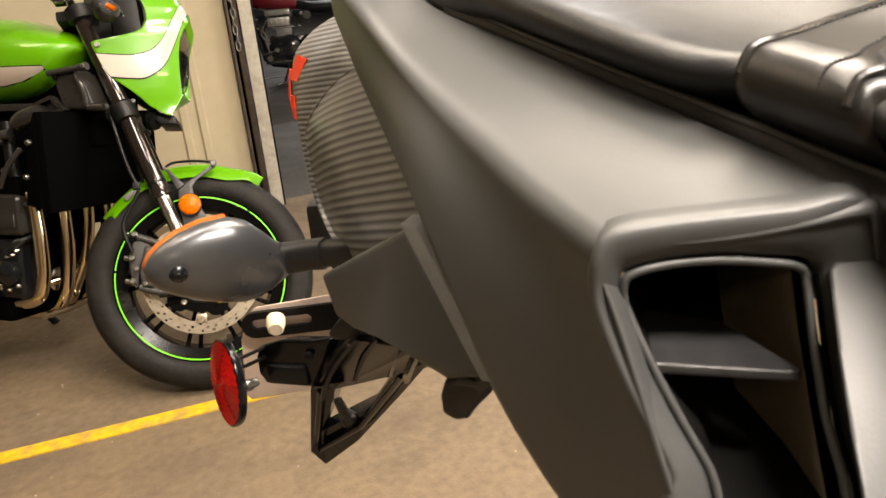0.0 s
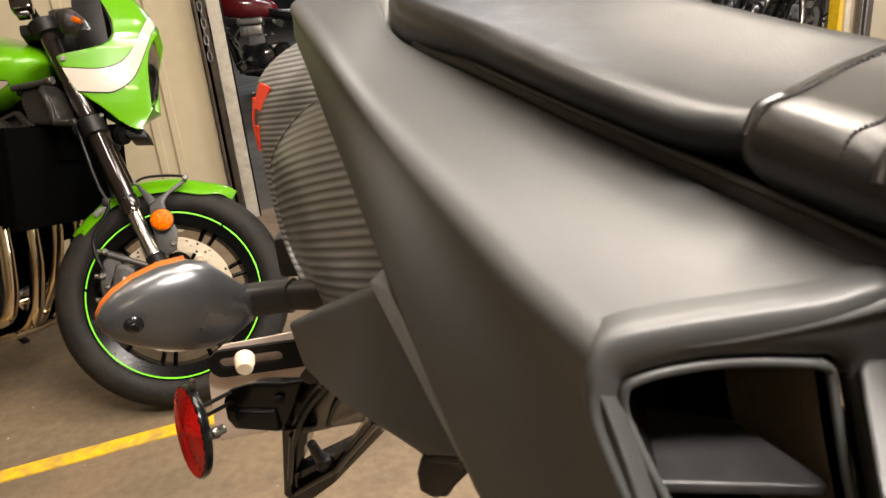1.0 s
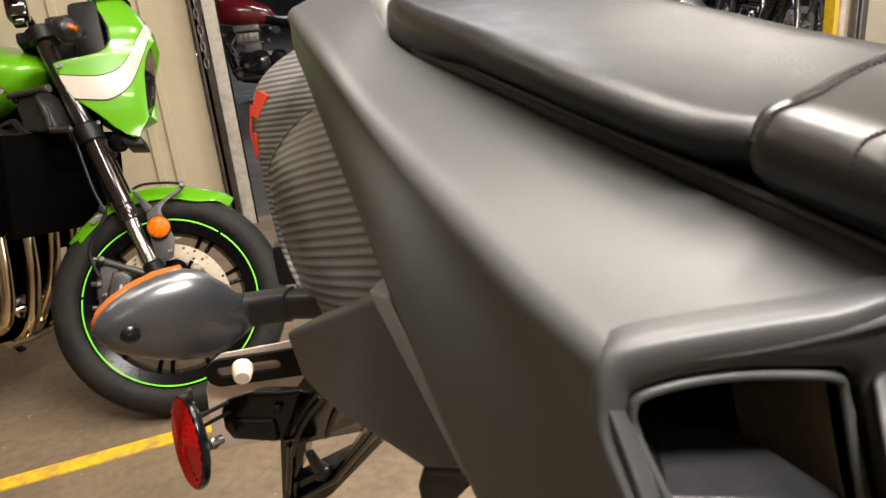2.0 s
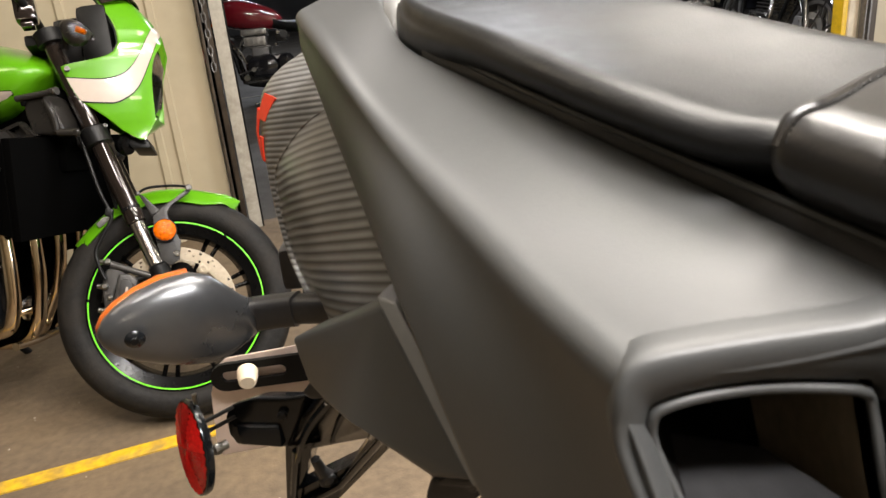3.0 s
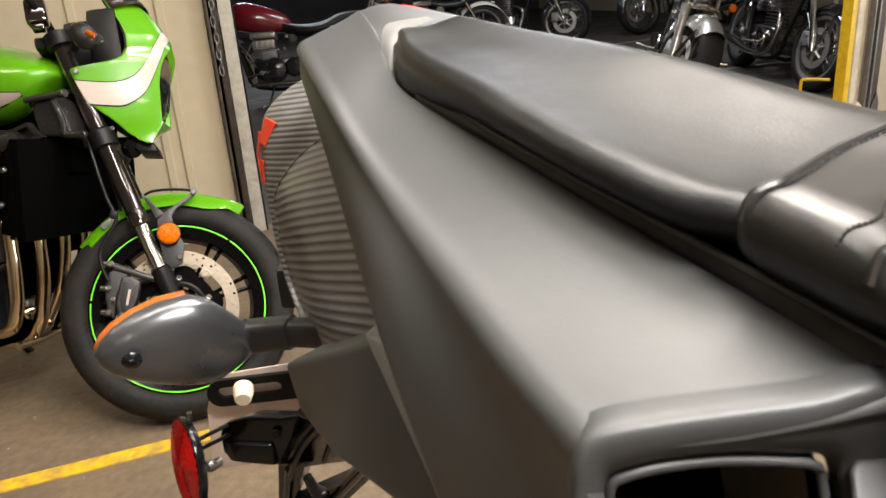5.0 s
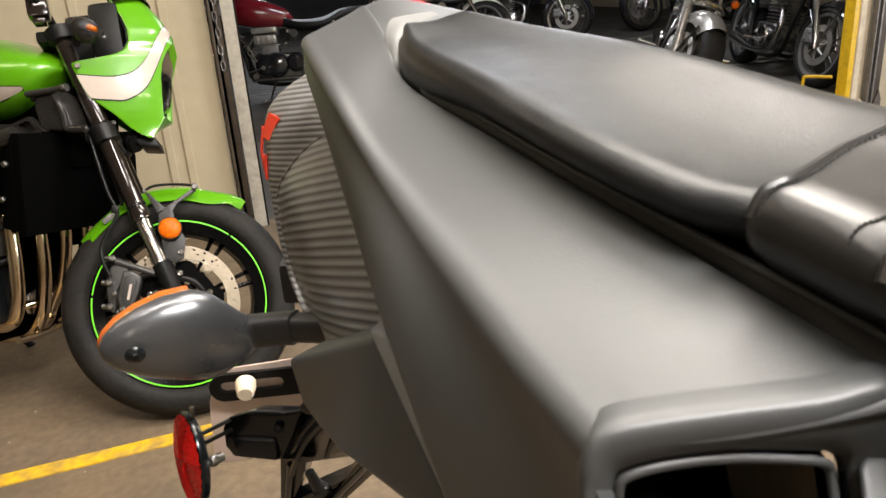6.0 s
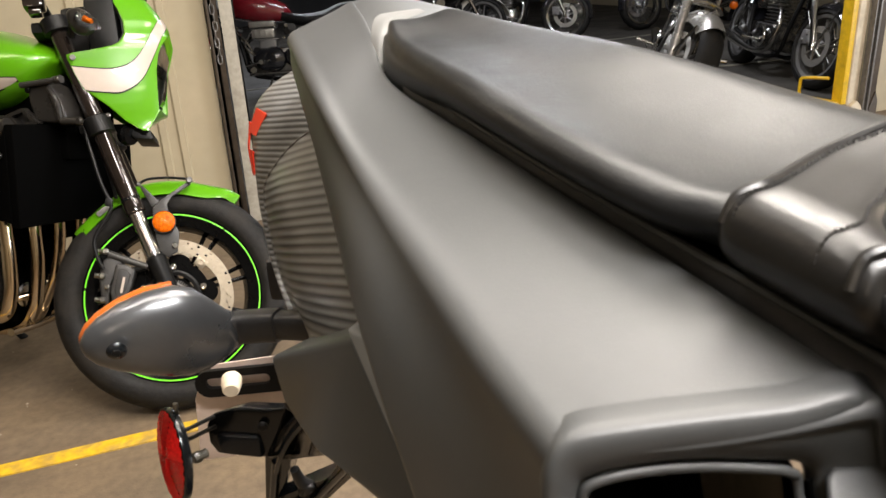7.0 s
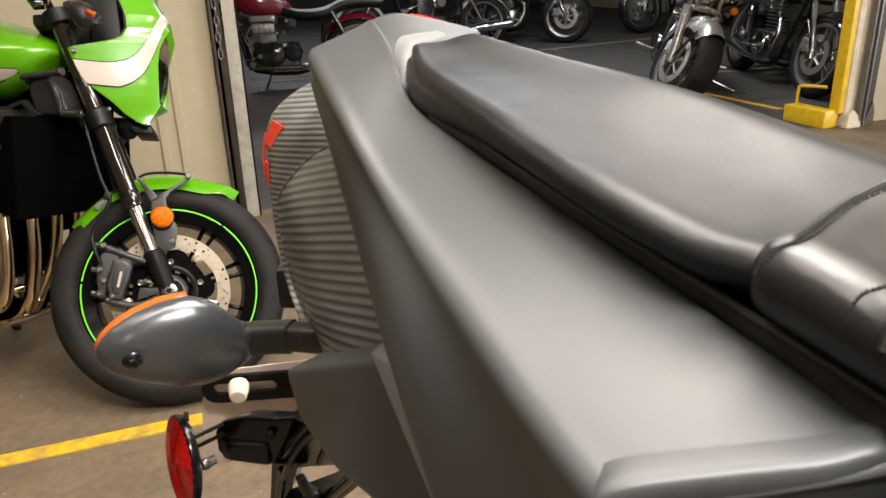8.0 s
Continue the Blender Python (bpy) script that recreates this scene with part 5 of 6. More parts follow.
LAMP_HALF = [0.080, 0.078, 0.074, 0.070, 0.074, 0.079, 0.081, 0.083, 0.080, 0.078, 0.077, 0.076, 0.074, 0.069, 0.048, 0.0, 0.0, 0.0, 0.0]


def cowl_xyz(z, s):
    """s from 0 at the near rear edge over 1 at the lamp's rim (the nose above it) to 2 at the far rear edge."""
    rear, front, wide, rim = (float(np.interp(z, COWL_Z, c)) for c in (COWL_REAR, COWL_FRONT, COWL_WIDE, LAMP_HALF))
    side = -1 if s < 1 else 1
    u = s if s < 1 else 2 - s
    a = u * math.pi / 2
    x = rear + (front - rear) * math.sin(a) ** 0.95
    share = (1 - (rim / wide) ** 2.78) ** 0.476
    nose = (front + 0.155) / share - 0.155
    along = min(1.0, max(0.0, (x + 0.155) / (nose + 0.155)))
    y = side * wide * (1 - along ** 2.1) ** 0.36
    return np.array((x, y, z))


def cowl_y(x, z):
    lo, hi = 0.0, 1.0
    for _ in range(30):
        mid = (lo + hi) / 2
        if cowl_xyz(z, mid)[0] < x:
            lo = mid
        else:
            hi = mid
    return cowl_xyz(z, lo)[1]


def cowl_shell(inset=0.0, z0=COWL_Z[0]):
    """Both flanks, which meet in the nose above the lamp's opening."""
    flanks = []
    for lo in (0.0, 1.0):
        rows = []
        for z in np.linspace(z0 if lo == 0 else max(z0, 0.515), COWL_Z[-1], 96):
            row = [cowl_xyz(z, min(s, 0.999999) if lo == 0 else max(s, 1.0)) for s in np.linspace(lo, lo + 1.0, 40)]
            rows.append([p - np.array((inset, math.copysign(inset, p[1]), 0)) for p in row])
        flanks.append(sheet(rows, 1, 1))
    return join(*flanks)


cowl = part("cowl", cowl_shell(), "lime", green, "lime green cafe cowl with a pale swoosh", 60, on(COWL))
cowl.modifiers.new("wall", "SOLIDIFY").thickness = 0.004
chin_near = [cowl_xyz(z, 0.9999999) for z in (0.443, 0.460, 0.478, 0.497)]
chin_far = [np.array(p) for p in ((-0.020, 0.104, 0.516), (0.010, 0.098, 0.515), (0.032, 0.088, 0.515), (0.047, 0.074, 0.516))]
part("cowl_chin", sheet([chin_near, [0.5 * (a + b) + np.array((0.004, 0, -0.004)) for a, b in zip(chin_near, chin_far)], chin_far], 4, 3, 0.003), "lime", cowl, "lime green chin under the lamp", 60)
part("cowl_liner", cowl_shell(0.006, 0.60), "matte_black", cowl, "black inner face of the cowl", 60)
RIM_Z = np.linspace(0.0, 1.0, 26)
lamp_loop = [cowl_xyz(0.490 + 0.243 * k, 0.9999999) for k in RIM_Z] + [cowl_xyz(0.515 + 0.218 * k, 1.0) for k in RIM_Z[::-1]]
LAMP_C = np.mean(lamp_loop, axis=0)


def lamp_ring(scale, back):
    return [LAMP_C + (p - LAMP_C) * scale + np.array((-back, 0, 0)) for p in lamp_loop]


part("lamp_collar", loft([lamp_ring(1.0, 0.0), lamp_ring(0.97, 0.004), lamp_ring(0.88, 0.030)], True, False), "lime", cowl, "lime green recessed collar round the lamp", 60)
part("lamp_rim", loft([lamp_ring(0.89, 0.030), lamp_ring(0.86, 0.014), lamp_ring(0.83, 0.013), lamp_ring(0.81, 0.030)], True, False), "gloss_black", cowl, "thin black headlamp surround", 60)
part("headlamp", loft([lamp_ring(0.84, 0.018), lamp_ring(0.70, 0.006), lamp_ring(0.45, -0.002), lamp_ring(0.15, -0.006), lamp_ring(0.01, -0.006)], True, False), "lens_clear", cowl, "clear domed headlamp lens", 180)
part("lamp_bowl", loft([lamp_ring(0.83, 0.022), lamp_ring(0.55, 0.042), lamp_ring(0.02, 0.048)], True, False), "chrome", cowl, "bright headlamp reflector", 60)
part("lamp_divider", box(LAMP_C[0] - 0.044, LAMP_C[0] - 0.010, -0.055, 0.055, LAMP_C[2] - 0.010, LAMP_C[2] + 0.010, 0.003), "gloss_black", cowl, "black bar between the lamp's two bulbs")


def swoosh(side, lift=0.0022, pad=0.0):
    top = spline([(-0.143, 0.618), (-0.074, 0.605), (-0.032, 0.605), (0.005, 0.621), (0.038, 0.661), (0.066, 0.718), (0.083, 0.758)], 6)
    low = spline([(-0.124, 0.556), (-0.071, 0.546), (-0.029, 0.545), (0.020, 0.576), (0.061, 0.648), (0.082, 0.698), (0.094, 0.734)], 6)
    rows = []
    for a, b in zip(top, low):
        row = []
        for t in np.linspace(-pad, 1 + pad, 7):
            x, z = a + (b - a) * t
            z = min(z, 0.76)
            x = min(max(x, float(np.interp(z, COWL_Z, COWL_REAR)) + 0.001), float(np.interp(z, COWL_Z, COWL_FRONT)) - 0.0015)
            y = cowl_y(x, z)
            row.append((x + lift * 0.35, side * (abs(y) + lift), z))
        rows.append(row)
    return rows


for side in (-1, 1):
    part("swoosh_edge", sheet(swoosh(side, 0.0012, 0.055), 1, 1), "matte_black", cowl, "black outline of the swoosh", 180)
    part("swoosh", sheet(swoosh(side, 0.0022), 1, 1), "white_stripe", cowl, "off-white swoosh", 180)
part("cowl_screw", moved(disc_shape(0.0075, 0.005, 18), pose(-0.134, -0.1320, 0.640)), "bolt", cowl)
part("cockpit", join(box(-0.165, -0.05, -0.075, 0.10, 0.58, 0.80, 0.02), box(-0.10, -0.02, -0.095, 0.095, 0.66, 0.82, 0.02), box(-0.06, 0.02, -0.07, 0.07, 0.55, 0.68, 0.015)), "matte_black", cowl, "black inner panel behind the screen")
part("screen", sheet([[(-0.028, -0.095, 0.815), (0.030, -0.07, 0.830), (0.050, 0.0, 0.835), (0.030, 0.07, 0.830), (-0.028, 0.095, 0.815)], [(-0.07, -0.085, 0.90), (-0.03, -0.06, 0.93), (-0.015, 0, 0.94), (-0.03, 0.06, 0.93), (-0.07, 0.085, 0.90)]], 4, 4, 0.003), "dark_glass", cowl, "smoked wind screen", 180)
part("lower_stay", prism([(-0.050, -0.06, 0.47), (0.012, -0.05, 0.450), (0.016, -0.05, 0.425), (-0.030, -0.055, 0.432)], (0, 0.10, 0), 0.003), "matte_black", cowl, "black bracket under the cowl")
part("horn", lathe([(0.0, -0.012), (0.026, -0.012), (0.030, 0.0), (0.024, 0.016), (0.0, 0.018)], 24), "rim_black", cowl, m=pose(-0.045, -0.050, 0.445, 20, 0, 60))
part("stay_bolt", moved(disc_shape(0.006, 0.006, 14), pose(-0.075, -0.110, 0.487)), "bolt", cowl)

front_ind = part("indicator", tube([(-0.128, -0.160, 0.745), (-0.118, -0.166, 0.733), (-0.105, -0.170, 0.715), (-0.094, -0.172, 0.697), (-0.088, -0.172, 0.684)], [0.010, 0.021, 0.028, 0.025, 0.012], 16, smooth=4, flat=1.1), "shroud_grey", green, "small indicator with clear lens", m=on(STEER))
part("indicator_lens", tube([(-0.104, -0.180, 0.716), (-0.090, -0.187, 0.708), (-0.073, -0.188, 0.697), (-0.060, -0.186, 0.686)], [0.023, 0.021, 0.014, 0.004], 14, smooth=4), "lens_clear", front_ind, "clear indicator lens")
part("bulb", tube([(-0.094, -0.198, 0.712), (-0.076, -0.202, 0.700)], [0.007, 0.006], 10), "amber", front_ind, "amber bulb")
part("indicator_stalk", tube([(-0.120, -0.16, 0.735), (-0.140, -0.12, 0.70)], 0.010, 10), "matte_black", front_ind)

# tank, frame and engine ------------------------------------------------
def tank_ring(x, top, low, half, n=36):
    c, h = (top + low) / 2, (top - low) / 2
    return [(x, -0.05 + half * math.copysign(abs(math.cos(a)) ** 0.75, math.cos(a)), c + h * math.copysign(abs(math.sin(a)) ** 0.85, math.sin(a))) for a in np.linspace(0, 2 * math.pi, n, endpoint=False)]


TANK = [(0.068, -0.070, -0.078, 0.025), (0.060, -0.058, -0.086, 0.062), (0.038, -0.044, -0.112, 0.096), (0.006, -0.030, -0.150, 0.116), (-0.045, -0.014, -0.186, 0.130), (-0.115, 0.004, -0.206, 0.140), (-0.200, 0.016, -0.218, 0.142), (-0.320, 0.0, -0.225, 0.138), (-0.430, -0.04, -0.215, 0.110), (-0.500, -0.10, -0.200, 0.075)]
fuel = part("fuel_tank", loft([tank_ring(*q) for q in spline(TANK, 4)]), "lime", green, "lime green fuel tank with pale stripe", 180, on(BODY))


def tank_side(x, z, lift):
    top, low, half = (float(np.interp(-x, [-q[0] for q in TANK], [q[k] for q in TANK])) for k in (1, 2, 3))
    c, h = (top + low) / 2, (top - low) / 2
    s = min(0.98, abs((z - c) / h)) ** (1 / 0.85)
    return (x, -0.05 - half * (1 - s * s) ** (0.5 * 0.75) - lift, z)


def tank_stripe(lift, pad):
    rows = []
    for x in np.linspace(0.002, -0.40, 24):
        z0 = -0.119 + 0.012 * x
        z1 = float(np.interp(-x, [-0.006, 0.019, 0.059, 0.119, 0.40], [-0.123, -0.138, -0.155, -0.167, -0.172]))
        rows.append([tank_side(x, z0 + pad + (z1 - z0 - 2 * pad) * t, lift) for t in np.linspace(0, 1, 5)])
    return sheet(rows, 1, 1)


part("tank_stripe_edge", tank_stripe(0.0016, 0.0025), "matte_black", fuel, "", 180)
part("tank_stripe", tank_stripe(0.0030, 0.0), "white_stripe", fuel, "off-white tank stripe", 180)
shroud = part("shroud", prism([(0.030, -0.160, -0.141), (0.092, -0.155, -0.131), (0.112, -0.150, -0.160), (0.130, -0.148, -0.200), (0.133, -0.148, -0.222), (0.104, -0.152, -0.233), (0.050, -0.160, -0.229), (0.036, -0.162, -0.180)], (0.0, 0.07, 0.0), 0.014, 5), "shroud_grey", green, "satin brown-black radiator shroud", 45, on(BODY))
part("shroud_rib", tube([(0.098, -0.158, -0.142), (0.118, -0.154, -0.185), (0.122, -0.152, -0.222)], [0.006, 0.009, 0.008], 10, smooth=3), "shroud_grey", shroud, "rounded edge of the shroud")
part("shroud_screw", moved(disc_shape(0.008, 0.006, 14), pose(0.038, -0.164, -0.150)), "rim_black", shroud)
part("link_rod", join(tube([(0.020, -0.166, -0.139), (0.126, -0.158, -0.125)], [0.008, 0.0075], 12), tube([(0.120, -0.158, -0.126), (0.140, -0.157, -0.123)], 0.010, 12)), "dark_cast", green, "grey link rod above the shroud", m=on(BODY))
part("link_bolt", moved(disc_shape(0.0065, 0.006, 14), pose(0.136, -0.168, -0.123)), "bolt", green, m=on(BODY))
part("lower_link", join(tube([(0.125, -0.15, -0.226), (0.175, -0.14, -0.226)], [0.010, 0.011], 12), moved(disc_shape(0.010, 0.012, 14), pose(0.178, -0.148, -0.226))), "shroud_grey", green, "black frame link", m=on(BODY))
duct = part("duct_frame", ring_plate([(-0.038, -0.170, -0.214), (0.020, -0.170, -0.195), (0.068, -0.170, -0.232), (0.006, -0.170, -0.257)], [(-0.016, -0.170, -0.216), (0.020, -0.170, -0.204), (0.045, -0.170, -0.227), (0.010, -0.170, -0.241)], (0, 0.02, 0)), "shroud_grey", green, "brown-black intake duct frame", m=on(BODY))
part("duct_floor", prism([(-0.020, -0.152, -0.214), (0.020, -0.152, -0.200), (0.050, -0.152, -0.228), (0.008, -0.152, -0.246)], (0, 0.004, 0), 0.0), "dark_cast", duct)
part("duct_arm", prism([(-0.034, -0.170, -0.214), (-0.30, -0.175, -0.212), (-0.30, -0.175, -0.232), (-0.074, -0.172, -0.233), (0.0, -0.170, -0.255)], (0, 0.02, 0), 0.003), "shroud_grey", duct)
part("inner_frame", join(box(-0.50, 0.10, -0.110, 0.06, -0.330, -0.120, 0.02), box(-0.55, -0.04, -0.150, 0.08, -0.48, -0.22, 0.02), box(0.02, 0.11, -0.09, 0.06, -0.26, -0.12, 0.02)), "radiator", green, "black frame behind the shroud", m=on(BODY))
for (x0, y0, z0), (x1, y1, z1), r, mt in (((-0.02, -0.235, -0.262), (0.045, -0.235, -0.240), 0.022, "shroud_grey"), ((0.004, -0.262, -0.327), (-0.077, -0.262, -0.425), 0.007, "dark_cast"), ((-0.10, -0.20, -0.26), (-0.06, -0.21, -0.47), 0.016, "matte_black"),
                                          ((-0.06, -0.230, -0.290), (-0.12, -0.230, -0.300), 0.012, "dark_cast"), ((-0.16, -0.22, -0.24), (-0.15, -0.22, -0.42), 0.020, "shroud_grey")):
    part("coolant_hose", tube([(x0, y0, z0), ((x0 + x1) / 2 - 0.006, (y0 + y1) / 2 - 0.006, (z0 + z1) / 2), (x1, y1, z1)], r, 12, smooth=4), mt, green, m=on(BODY))
for x, y, z in ((0.032, -0.262, -0.310), (0.014, -0.262, -0.397), (-0.085, -0.245, -0.311), (-0.077, -0.245, -0.383)):
    part("radiator_bolt", moved(lathe([(0.0, -0.008), (0.006, -0.0065), (0.0085, -0.002), (0.0085, 0.006)], 14), pose(x, y, z)), "bolt", green, m=on(BODY))
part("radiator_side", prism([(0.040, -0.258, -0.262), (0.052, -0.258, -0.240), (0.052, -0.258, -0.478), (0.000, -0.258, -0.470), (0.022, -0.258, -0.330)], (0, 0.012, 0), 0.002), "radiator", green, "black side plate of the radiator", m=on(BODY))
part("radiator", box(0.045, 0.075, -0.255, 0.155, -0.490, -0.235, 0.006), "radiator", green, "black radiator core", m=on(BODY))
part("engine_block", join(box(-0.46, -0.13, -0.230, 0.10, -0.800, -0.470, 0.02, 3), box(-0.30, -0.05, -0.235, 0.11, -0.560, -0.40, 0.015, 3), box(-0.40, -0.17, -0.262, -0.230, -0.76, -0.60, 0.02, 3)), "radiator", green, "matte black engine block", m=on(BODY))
part("cylinder_cover", join(box(-0.32, -0.046, -0.246, -0.20, -0.555, -0.445, 0.018, 3), box(-0.30, -0.060, -0.252, -0.20, -0.535, -0.490, 0.008, 2)), "shroud_grey", green, "satin black cylinder side cover", m=on(BODY))
pump = part("water_pump", join(box(-0.20, -0.070, -0.236, -0.16, -0.735, -0.565, 0.022, 3), moved(lathe([(0.0, -0.030), (0.022, -0.029), (0.034, -0.020), (0.036, 0.0)], 22), pose(-0.108, -0.232, -0.655)), tube([(-0.105, -0.24, -0.60), (-0.075, -0.235, -0.575), (-0.060, -0.20, -0.56)], 0.012, 10, smooth=3)), "gloss_black", green, "glossy black pump housing", m=on(BODY))
for x, z in ((-0.082, -0.578), (-0.072, -0.594), (-0.088, -0.606), (-0.108, -0.612), (-0.080, -0.690), (-0.112, -0.702), (-0.142, -0.690), (-0.142, -0.600)):
    part("pump_bolt", moved(lathe([(0.0, -0.008), (0.004, -0.0072), (0.0062, -0.004), (0.0064, 0.002)], 12), pose(x, -0.240, z)), "chrome", pump)
for k, (x, z) in enumerate(((-0.20, -0.615), (-0.19, -0.74), (-0.37, -0.615), (-0.37, -0.74), (-0.28, -0.60), (-0.15, -0.70), (-0.15, -0.58), (-0.28, -0.75))):
    part("case_bolt", moved(disc_shape(0.008, 0.010, 12), pose(x, -0.264 if x < -0.16 else -0.236, z)), "chrome", green, m=on(BODY))
part("oil_filter", lathe([(0.0, -0.04), (0.030, -0.04), (0.036, -0.034), (0.036, 0.03), (0.0, 0.03)], 24), "chrome", green, m=on(BODY) @ pose(-0.11, -0.10, -0.70, 0, 0, 80))
HEADERS = ((-0.200, ((-0.060, -0.452), (-0.043, -0.466), (-0.036, -0.53), (-0.033, -0.58), (-0.034, -0.65), (-0.042, -0.692), (-0.060, -0.728), (-0.109, -0.747), (-0.204, -0.753), (-0.34, -0.775))),
           (-0.122, ((-0.050, -0.470), (-0.029, -0.482), (-0.022, -0.56), (-0.022, -0.61), (-0.029, -0.665), (-0.048, -0.738), (-0.100, -0.788), (-0.214, -0.803), (-0.34, -0.805))),
           (-0.044, ((-0.045, -0.474), (-0.021, -0.486), (-0.022, -0.56), (-0.044, -0.645), (-0.088, -0.727), (-0.125, -0.780), (-0.22, -0.800), (-0.34, -0.805))),
           (0.034, ((-0.045, -0.474), (-0.021, -0.486), (-0.022, -0.56), (-0.044, -0.645), (-0.088, -0.727), (-0.125, -0.775), (-0.22, -0.790), (-0.34, -0.800))))
for y, line in HEADERS:
    hp = part("exhaust_header", tube([(x, y, z) for x, z in line], 0.0192, 18, smooth=6), "header", green, "heat-tinted steel exhaust header", m=on(BODY))
    part("port_flange", moved(lathe([(0.019, -0.006), (0.029, -0.006), (0.030, 0.004), (0.019, 0.004)], 20, True), pose(line[1][0] + 0.004, y, line[1][1] - 0.006, 80, 0, 90)), "dark_cast", hp)
part("link_pipe", tube([(-0.145, -0.215, -0.722), (-0.120, -0.190, -0.708), (-0.075, -0.165, -0.702), (-0.050, -0.125, -0.695)], 0.0105, 12, smooth=4), "header", green, "short steel balance pipe", m=on(BODY))
part("collector", tube([(-0.38, -0.07, -0.82), (-0.50, -0.08, -0.825), (-0.70, -0.16, -0.80), (-1.0, -0.20, -0.72)], [0.05, 0.045, 0.05, 0.055], 18, smooth=4), "header", green, "steel exhaust collector and silencer", m=on(BODY))
part("cross_pipe", tube([(-0.03, -0.215, -0.775), (-0.06, -0.10, -0.785), (-0.08, 0.03, -0.78)], 0.010, 10, smooth=4), "header", green, m=on(BODY))

# the rest of the bike that stands out of the picture to the side
part("saddle", sheet([[(-0.46, -0.05 + y, -0.10 - 0.9 * abs(y) ** 1.6) for y in (-0.12, -0.08, 0, 0.08, 0.12)], [(-0.62, -0.05 + y, -0.13 - 0.9 * abs(y) ** 1.6) for y in (-0.14, -0.09, 0, 0.09, 0.14)], [(-0.85, -0.05 + y, -0.10 - 0.9 * abs(y) ** 1.6) for y in (-0.13, -0.08, 0, 0.08, 0.13)], [(-1.10, -0.05 + y, -0.06 - 0.9 * abs(y) ** 1.6) for y in (-0.10, -0.06, 0, 0.06, 0.10)]], 3, 3, 0.06, (-0.8, -0.05, -0.6)), "leather", green, "black saddle", 180, on(BODY))
REAR_WHEEL = pose(0, 0, 0) @ BODY @ pose(-1.13, -0.05, -0.665)
rw = part("rear_wheel", lathe([(0.06, -0.03), (0.19, -0.02), (0.226, -0.075), (0.226, 0.075), (0.19, 0.02), (0.06, 0.03)], 40, True), "gloss_black", green, "gloss black rear wheel", 40, on(REAR_WHEEL))
part("tyre", lathe([(0.225, -0.07), (0.25, -0.088), (0.285, -0.075), (0.305, -0.03), (0.308, 0), (0.305, 0.03), (0.285, 0.075), (0.25, 0.088), (0.225, 0.07)], 56), "rubber", rw)
part("swingarm", join(tube([(-0.42, 0.07, -0.60), (-1.13, 0.08, -0.665)], 0.03, 10), tube([(-0.42, -0.17, -0.60), (-1.13, -0.18, -0.665)], 0.03, 10)), "matte_black", green, m=on(BODY))
part("side_stand", tube([(-0.40, 0.06, -0.82), (-0.42, 0.20, -0.955)], 0.012, 8), "matte_black", green, m=on(BODY))


# ---------------------------------------------------------------- motorcycles parked in the bay beyond the doorway
def bay_wheel(name, parent, m, r, w, kind):
    rim_mat = {"spoked": "chrome", "cast": "cast_grey", "dark": "matte_black"}[kind]
    ri = r - 0.075
    wh = part(name, lathe([(ri - 0.02, -w * 0.36), (ri + 0.004, -w * 0.42), (ri + 0.004, -w * 0.36), (ri - 0.008, 0), (ri + 0.004, w * 0.36), (ri + 0.004, w * 0.42), (ri - 0.02, w * 0.36), (ri - 0.028, 0)], 48, True), rim_mat, parent, m=m)
    prof = [(ri, -w * 0.38)] + [(r - 0.06 + 0.06 * max(0.0, math.cos(a)) ** 0.6, w * 0.5 * math.sin(a)) for a in np.linspace(-math.pi / 2, math.pi / 2, 11)] + [(ri, w * 0.38)]
    part("tyre", lathe(prof, 48), "rubber", wh, "worn black tyre", 50)
    part("hub", lathe([(0.0, -w * 0.42), (0.035, -w * 0.42), (0.05, -w * 0.3), (0.032, 0), (0.05, w * 0.3), (0.035, w * 0.42), (0.0, w * 0.42)], 20), "chrome" if kind == "spoked" else rim_mat, wh)
    if kind == "spoked":
        me = mesh_of("spoke", tube([(0.045, w * 0.28, 0.0), (ri - 0.022, w * 0.05, 0.07)], 0.0022, 5), "chrome")
        for k in range(36):
            s = new("spoke", me)
            s.parent = wh
            s.matrix_basis = pose(0, 0, 0, 0, 10 * k, 0) @ Matrix.Diagonal((1, 1 if k % 2 else -1, 1 if k % 4 < 2 else -1, 1))
    else:
        me = mesh_of("spoke", tube([(0.03, 0, 0), (0.12, 0, 0.008), (ri - 0.02, 0, 0.018)], [0.018, 0.011, 0.015], 8, smooth=2, flat=0.6), rim_mat)
        for k in range(10):
            s = new("spoke", me)
            s.parent = wh
            s.matrix_basis = pose(0, 0, 0, 0, 36 * k + (8 if k % 2 else -8), 0)
    return wh


